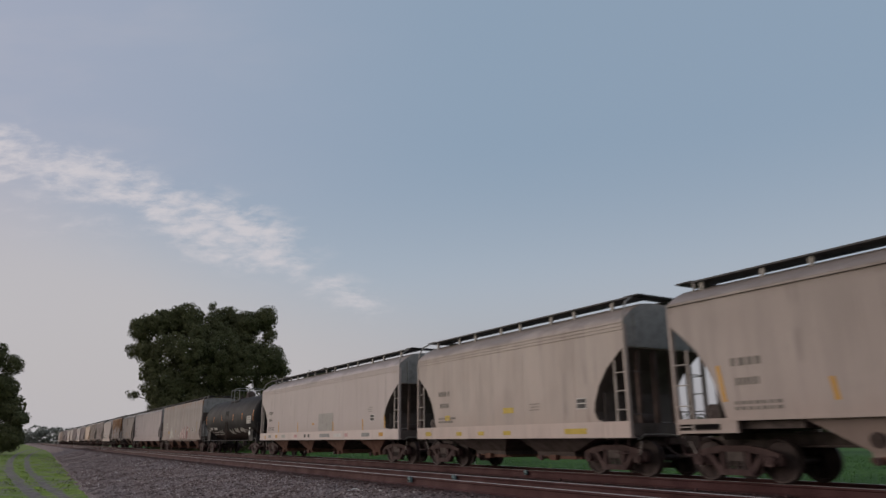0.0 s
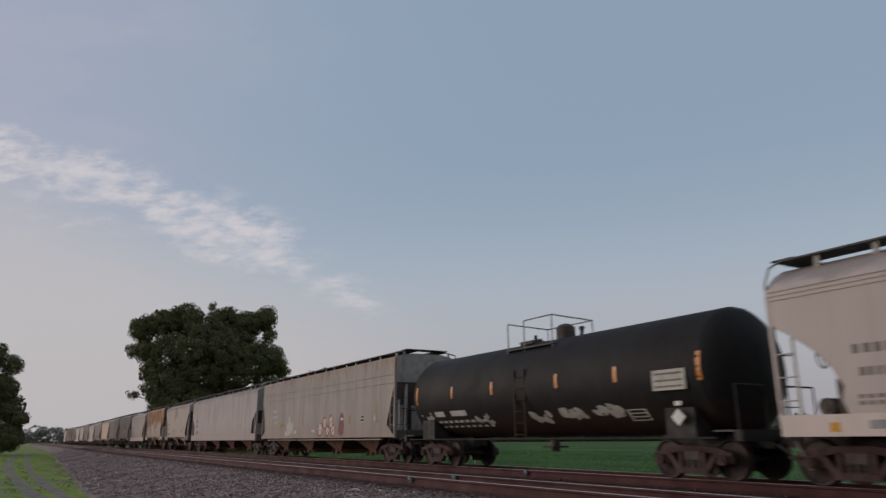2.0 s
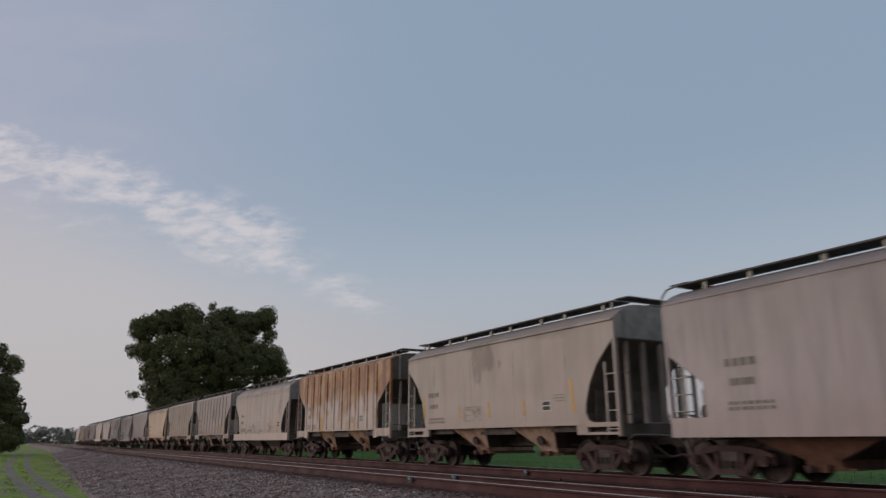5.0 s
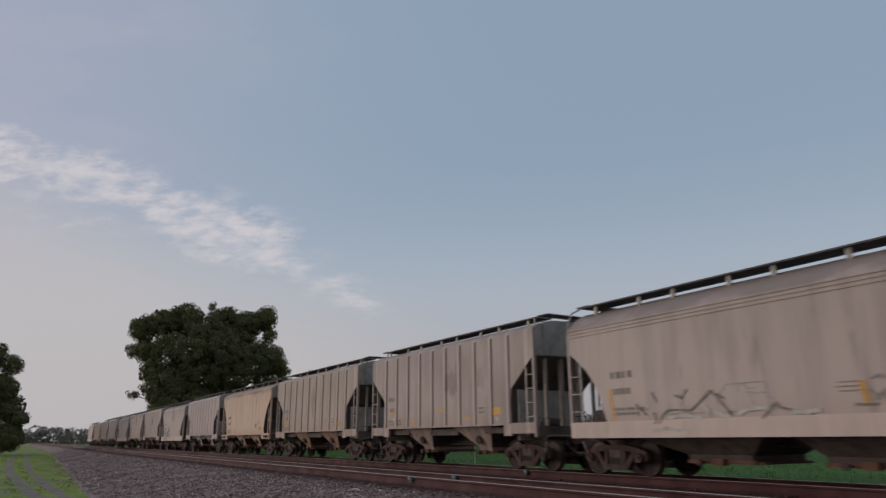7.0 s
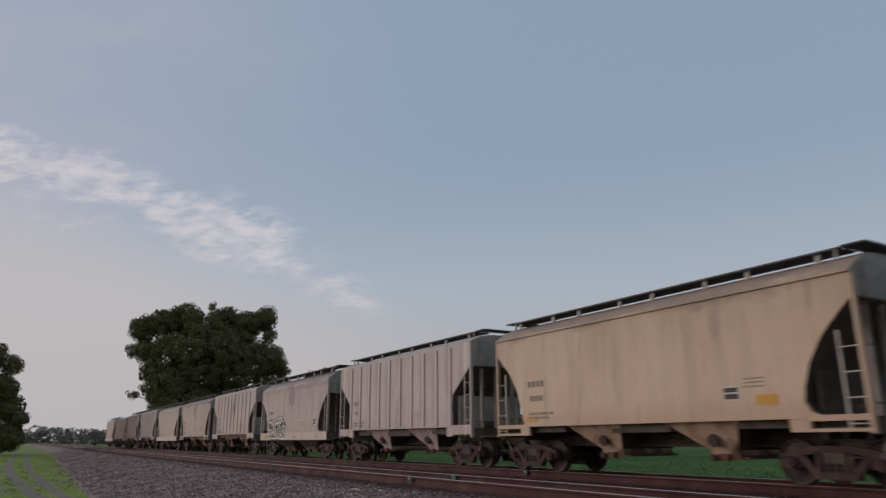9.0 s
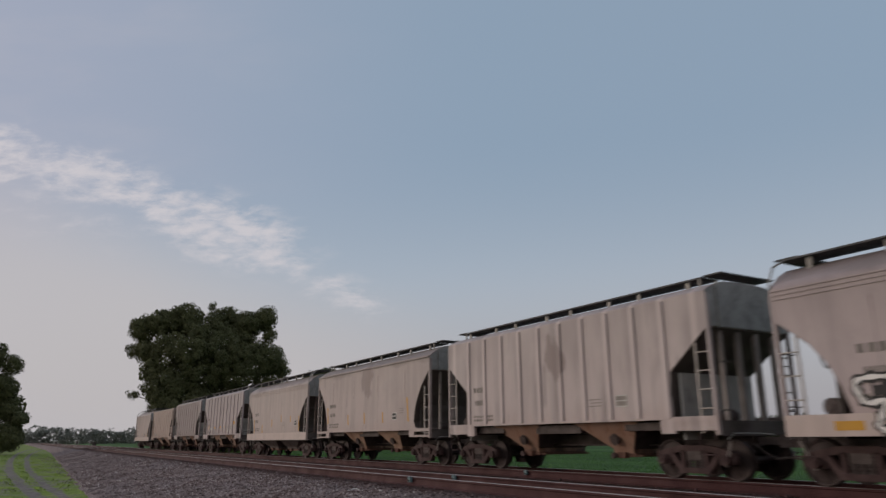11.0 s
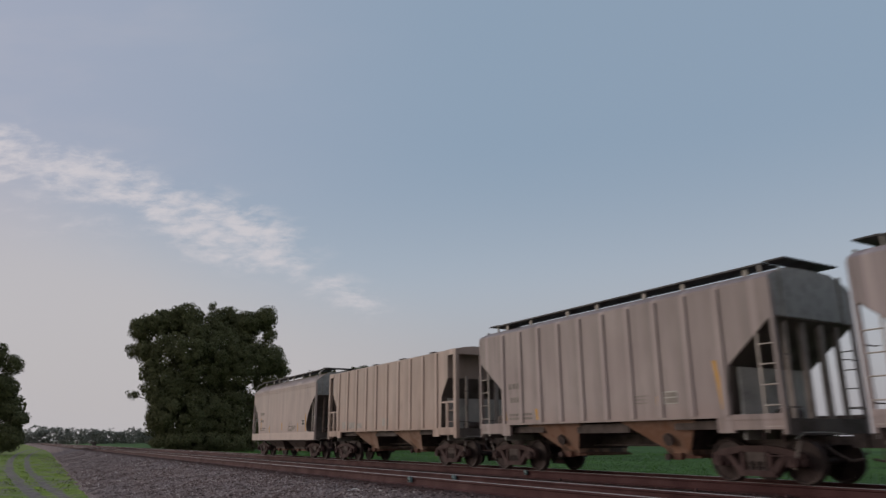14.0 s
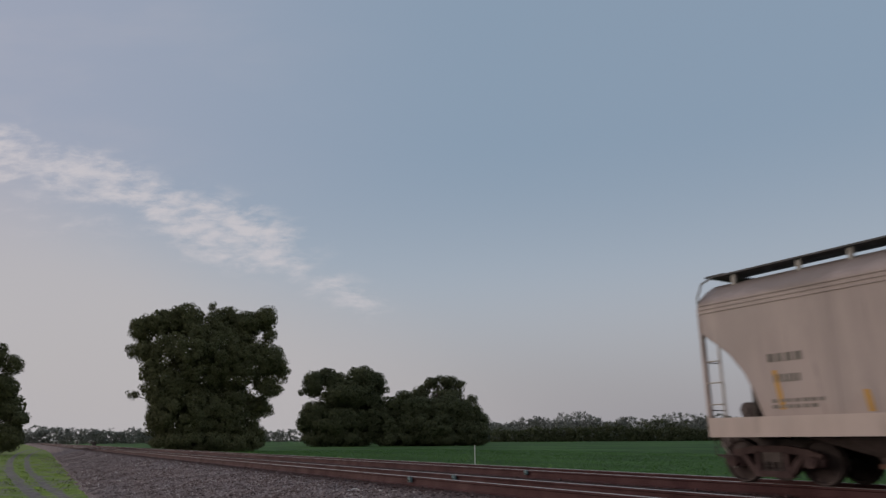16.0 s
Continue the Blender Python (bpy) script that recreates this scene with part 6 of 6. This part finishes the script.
for d, w, ink in ((17.2, 0.5, SHADE_GREY), (15.9, 0.35, YELLOW), (14.6, 0.7, SHADE_PALE), (12.4, 0.5, PINK_SPRAY), (10.9, 0.25, SOOT_BLACK), (10.3, 0.25, SOOT_BLACK), (8.0, 1.3, SHADE_GREY), (6.3, 0.9, WHITE_INK), (5.2, 0.35, PINK_SPRAY), (3.0, 0.8, SHADE_GREY), (1.4, 0.4, YELLOW)):
    part("sill_mark", Mesh().box(-1.622, -1.618, -9.18 + d * 0.966 - w / 2, -9.18 + d * 0.966 + w / 2, 1.02, 1.17), ink, car_c)
fit_body(WIDE, HIGH)
make_tank_car(45.15, 60.45)
car_d = make_hopper("grey", 61.25, 79.45, car_paint("stained_grey_paint_d", (0.318, 0.278, 0.250), 0.16, 0.42, seed=4, rust_from=4.15, rust_deep=(0.27, 0.135, 0.055)), "long stained grey covered hopper car with red sprayed discs", 4, bays=4, beads=2, text=False, placard=3.13, board_z=4.34)
paint_graffiti_circles(car_d)
make_hopper("grain", 80.82, 100.25, car_paint("dusty_grey_paint_e", (0.420, 0.369, 0.360), 0.06, 0.35, seed=5, roof_soot=3.95), "long dusty light grey covered hopper car", 5, bays=4, beads=1, placard=0)
car_f = make_hopper("bays", 101.90, 113.30, car_paint("beige_paint_f", BEIGE, 0.05, 0.22, seed=6, roof_soot=3.84, stain=(0.4, 3.45, 0.9, 0.9)), "beige covered hopper car with yellow strips and tan bays", 6, beads=1,
            tall=LONG_BARS, bay_paint=car_paint("tan_bay_f", (0.56, 0.42, 0.32), 0.1, 0.2, seed=22, mottle=0.5))
paint_scribble(car_f, 0.60, 1.65, 1.45, 1.88, 12, FAINT_INK, 21, 0.03)
make_hopper("ribbed", 114.90, 126.15, car_paint("rusted_cream_paint_g", (0.56, 0.48, 0.43), 0.34, 0.2, seed=7, ribs=(-4.285, 0.9522), rust_tint=(0.34, 0.19, 0.05), rusty_ribs=True), "ribbed cream covered hopper car heavily streaked with orange rust", 7, dark_end=True, bay_paint=car_paint("rusty_bay_g", (0.52, 0.40, 0.28), 0.5, 0.2, seed=23, mottle=0.75))
car_h = make_hopper("sill", 127.74, 139.25, car_paint("cream_paint_h", (0.462, 0.389, 0.350), 0.05, 0.3, seed=8, roof_soot=3.86), "cream covered hopper car with thin sprayed scribbles", 8, beads=3, sill_paint=LIT_SILL, tall=((1.95, 1.26, 2.11), (3.50, 1.41, 1.83), (9.90, 1.27, 2.07)))
paint_thin_tag(car_h)
paint_scribble(car_h, -0.5, 3.3, 1.40, 1.95, 11, SHADE_GREY, 41, 0.035)
make_hopper("ribbed", 140.80, 152.12, car_paint("beige_grey_paint_i", (0.385, 0.32, 0.29), 0.22, 0.35, seed=9, ribs=(-4.320, 0.9600), stain=(-0.9, 3.0, 0.4, 0.8)), "ribbed beige-grey covered hopper car with yellow patches", 9, patches=((1.99, 1.60, 0.42, 0.22), (3.7, 1.5, 0.35, 0.09), (5.48, 1.8, 0.3, 0.1), (7.62, 1.45, 0.35, 0.1), (9.23, 1.75, 0.35, 0.2)))
make_hopper("ribbed", 153.75, 165.40, car_paint("grey_beige_paint_j", (0.405, 0.338, 0.285), 0.28, 0.35, seed=10, ribs=(-4.485, 0.9967), stain=(-0.24, 2.95, 0.5, 0.85)), "ribbed stained grey-beige covered hopper car", 10, patches=((9.8, 1.73, 0.42, 0.22), (8.0, 1.75, 0.42, 0.11), (6.42, 1.76, 0.36, 0.15), (2.1, 1.5, 0.35, 0.2)), bay_paint=car_paint("tan_bay_j", (0.44, 0.325, 0.25), 0.3, 0.4, seed=26, mottle=0.5))
make_hopper("bays", 166.65, 178.25, car_paint("peach_paint_k", (0.60, 0.445, 0.315), 0.27, 0.30, seed=11, roof_soot=3.84), "peach-tan covered hopper car with yellow corner patches", 11, beads=1, patches=((9.9, 1.35, 0.5, 0.14), (2.07, 1.5, 0.5, 0.2)), bay_paint=car_paint("tan_bay_k", (0.56, 0.42, 0.32), 0.1, 0.2, seed=27, mottle=0.5))
make_hopper("ribbed", 179.78, 191.22, car_paint("pale_paint_l", (0.493, 0.424, 0.400), 0.08, 0.25, seed=12, ribs=(-4.380, 0.9733)), "ribbed pale grey covered hopper car", 12, placard=0)
car_m = make_hopper("sill", 192.85, 203.88, car_paint("pinkish_cream_paint_m", (0.462, 0.389, 0.365), 0.04, 0.35, seed=13, roof_soot=3.86, stain=(-0.1, 3.35, 0.6, 0.95)), "cream covered hopper car with large black and white sprayed shapes", 13, beads=3, sill_paint=LIT_SILL, patches=((9.75, 1.0, 0.55, 0.16), (7.92, 1.0, 0.5, 0.12), (4.73, 1.0, 0.5, 0.12), (1.35, 1.0, 0.3, 0.12)))
paint_tag(car_m)
paint_scribble(car_m, -4.0, 0.3, 1.4, 1.9, 14, SHADE_PALE, 10, 0.06)
make_hopper("ribbed", 205.45, 216.73, car_paint("pale_paint_n", (0.493, 0.424, 0.390), 0.08, 0.3, seed=14, ribs=(-4.300, 0.9556), stain=(-0.25, 3.2, 0.55, 0.75)), "ribbed pale covered hopper car with dark stains", 14, bay_paint=car_paint("brown_bay_n", (0.36, 0.25, 0.19), 0.4, 0.4, seed=30, mottle=0.5))
make_hopper("bays", 218.12, 229.62, car_paint("beige_paint_o", (0.452, 0.379, 0.340), 0.04, 0.3, seed=15, roof_soot=3.84, stain=(-0.29, 3.5, 0.95, 0.9)), "beige covered hopper car with soot-stained top and yellow strips", 15, beads=1,
            tall=LONG_BARS, bay_paint=car_paint("brown_bay_o", (0.48, 0.35, 0.25), 0.3, 0.3, seed=31, mottle=0.5))
make_hopper("sill", 231.25, 242.40, car_paint("cream_paint_p", (0.462, 0.389, 0.345), 0.03, 0.25, seed=16, roof_soot=3.86), "clean cream covered hopper car with yellow reflector strips", 16, beads=3, sill_paint=LIT_SILL, tall=BARS)
car_q = make_hopper("ribbed", 244.00, 255.45, car_paint("pink_grey_paint_q", (0.420, 0.360, 0.345), 0.05, 0.3, seed=17, ribs=(-4.385, 0.9744)), "ribbed pinkish grey covered hopper car", 17, patches=((9.36, 1.69, 0.48, 0.3), (7.61, 1.73, 0.5, 0.13), (5.9, 1.75, 0.36, 0.14), (4.49, 1.78, 0.4, 0.1), (2.03, 1.95, 0.5, 0.2)), bay_paint=car_paint("tan_bay_q", (0.44, 0.325, 0.25), 0.3, 0.4, seed=33, mottle=0.5))
paint_scribble(car_q, -2.5, 3.6, 1.40, 1.85, 16, SHADE_GREY, 27, 0.03)
BUILT.clear()
rng_q = random.Random(28)
for k in range(9):
    daub = Mesh()
    blob(daub, rng_q.uniform(-2.6, 3.4), rng_q.uniform(1.48, 1.78), rng_q.uniform(0.12, 0.34), rng_q.uniform(0.08, 0.18), -1.606, rng_q)
    part("sprayed_daub", daub, (SHADE_PALE, FAINT_PINK)[k % 2], car_q, "washed-out pale spray-paint blotch", smooth=0)
fit_body(WIDE, HIGH)
make_hopper("ribbed", 257.10, 267.97, car_paint("beige_grey_paint_r", (0.34, 0.285, 0.265), 0.06, 0.3, seed=18, ribs=(-4.095, 0.9100)), "ribbed beige-grey covered hopper car with brown bays", 18, tall=((9.5, 1.4, 2.1), (7.9, 1.4, 1.7), (3.22, 1.42, 1.80), (1.48, 1.45, 2.46)), bay_paint=car_paint("brown_bay_r", (0.36, 0.25, 0.19), 0.4, 0.4, seed=34, mottle=0.5))
car_s = make_hopper("flat", 269.50, 281.45, car_paint("tan_paint_s", (0.46, 0.36, 0.295), 0.16, 0.25, seed=19, ribs=(-4.635, 1.0300)), "ribbed tan covered hopper car without roof walks", 19, text=False, board=False, placard=0, bay_paint=car_paint("tan_bay_s", (0.48, 0.36, 0.28), 0.25, 0.35, seed=35, mottle=0.5))
WORN_PALE = plain("worn_pale_patch", (0.37, 0.34, 0.32), 0.6, 0.0, 0.4)
BUILT.clear()
for d, w, z0, z1 in ((9.5, 0.7, 1.36, 1.66), (8.7, 0.75, 1.36, 1.62), (7.9, 0.5, 1.36, 1.56), (5.3, 0.55, 1.42, 1.70)):
    part("faded_patch", Mesh().box(-1.606, -1.602, -5.68 + d - w / 2, -5.68 + d + w / 2, z0, z1), WORN_PALE, car_s)
fit_body(WIDE, HIGH)
car_t = make_hopper("sill", 283.30, 294.46, car_paint("beige_paint_t", (0.465, 0.388, 0.345), 0.04, 0.25, seed=20, roof_soot=3.86), "beige covered hopper car at the end of the train", 20, beads=3, sill_paint=LIT_SILL, tall=((1.36, 1.33, 2.17), (2.55, 1.34, 1.75), (5.28, 1.42, 1.82), (7.63, 1.31, 1.68), (9.37, 1.40, 2.14)))
paint_scribble(car_t, -2.75, -1.45, 1.37, 1.60, 12, INK, 15, 0.05)


def motions():
    """The train rolls past at an even speed; every wheelset turns as it rolls."""
    for car, middle in TRAIN:
        walk(car, [(2.0 * i, pose(FAR_TRACK, middle + BACK - SPEED * 2.0 * i, 0)) for i in range(9)])
    turn = math.degrees(SPEED / WHEEL_R)
    for wheelset, y in WHEELS:
        walk(wheelset, [(k / FPS, pose(0, y, WHEEL_R, turn * k / FPS)) for k in range(16 * FPS + 1)])


motions()
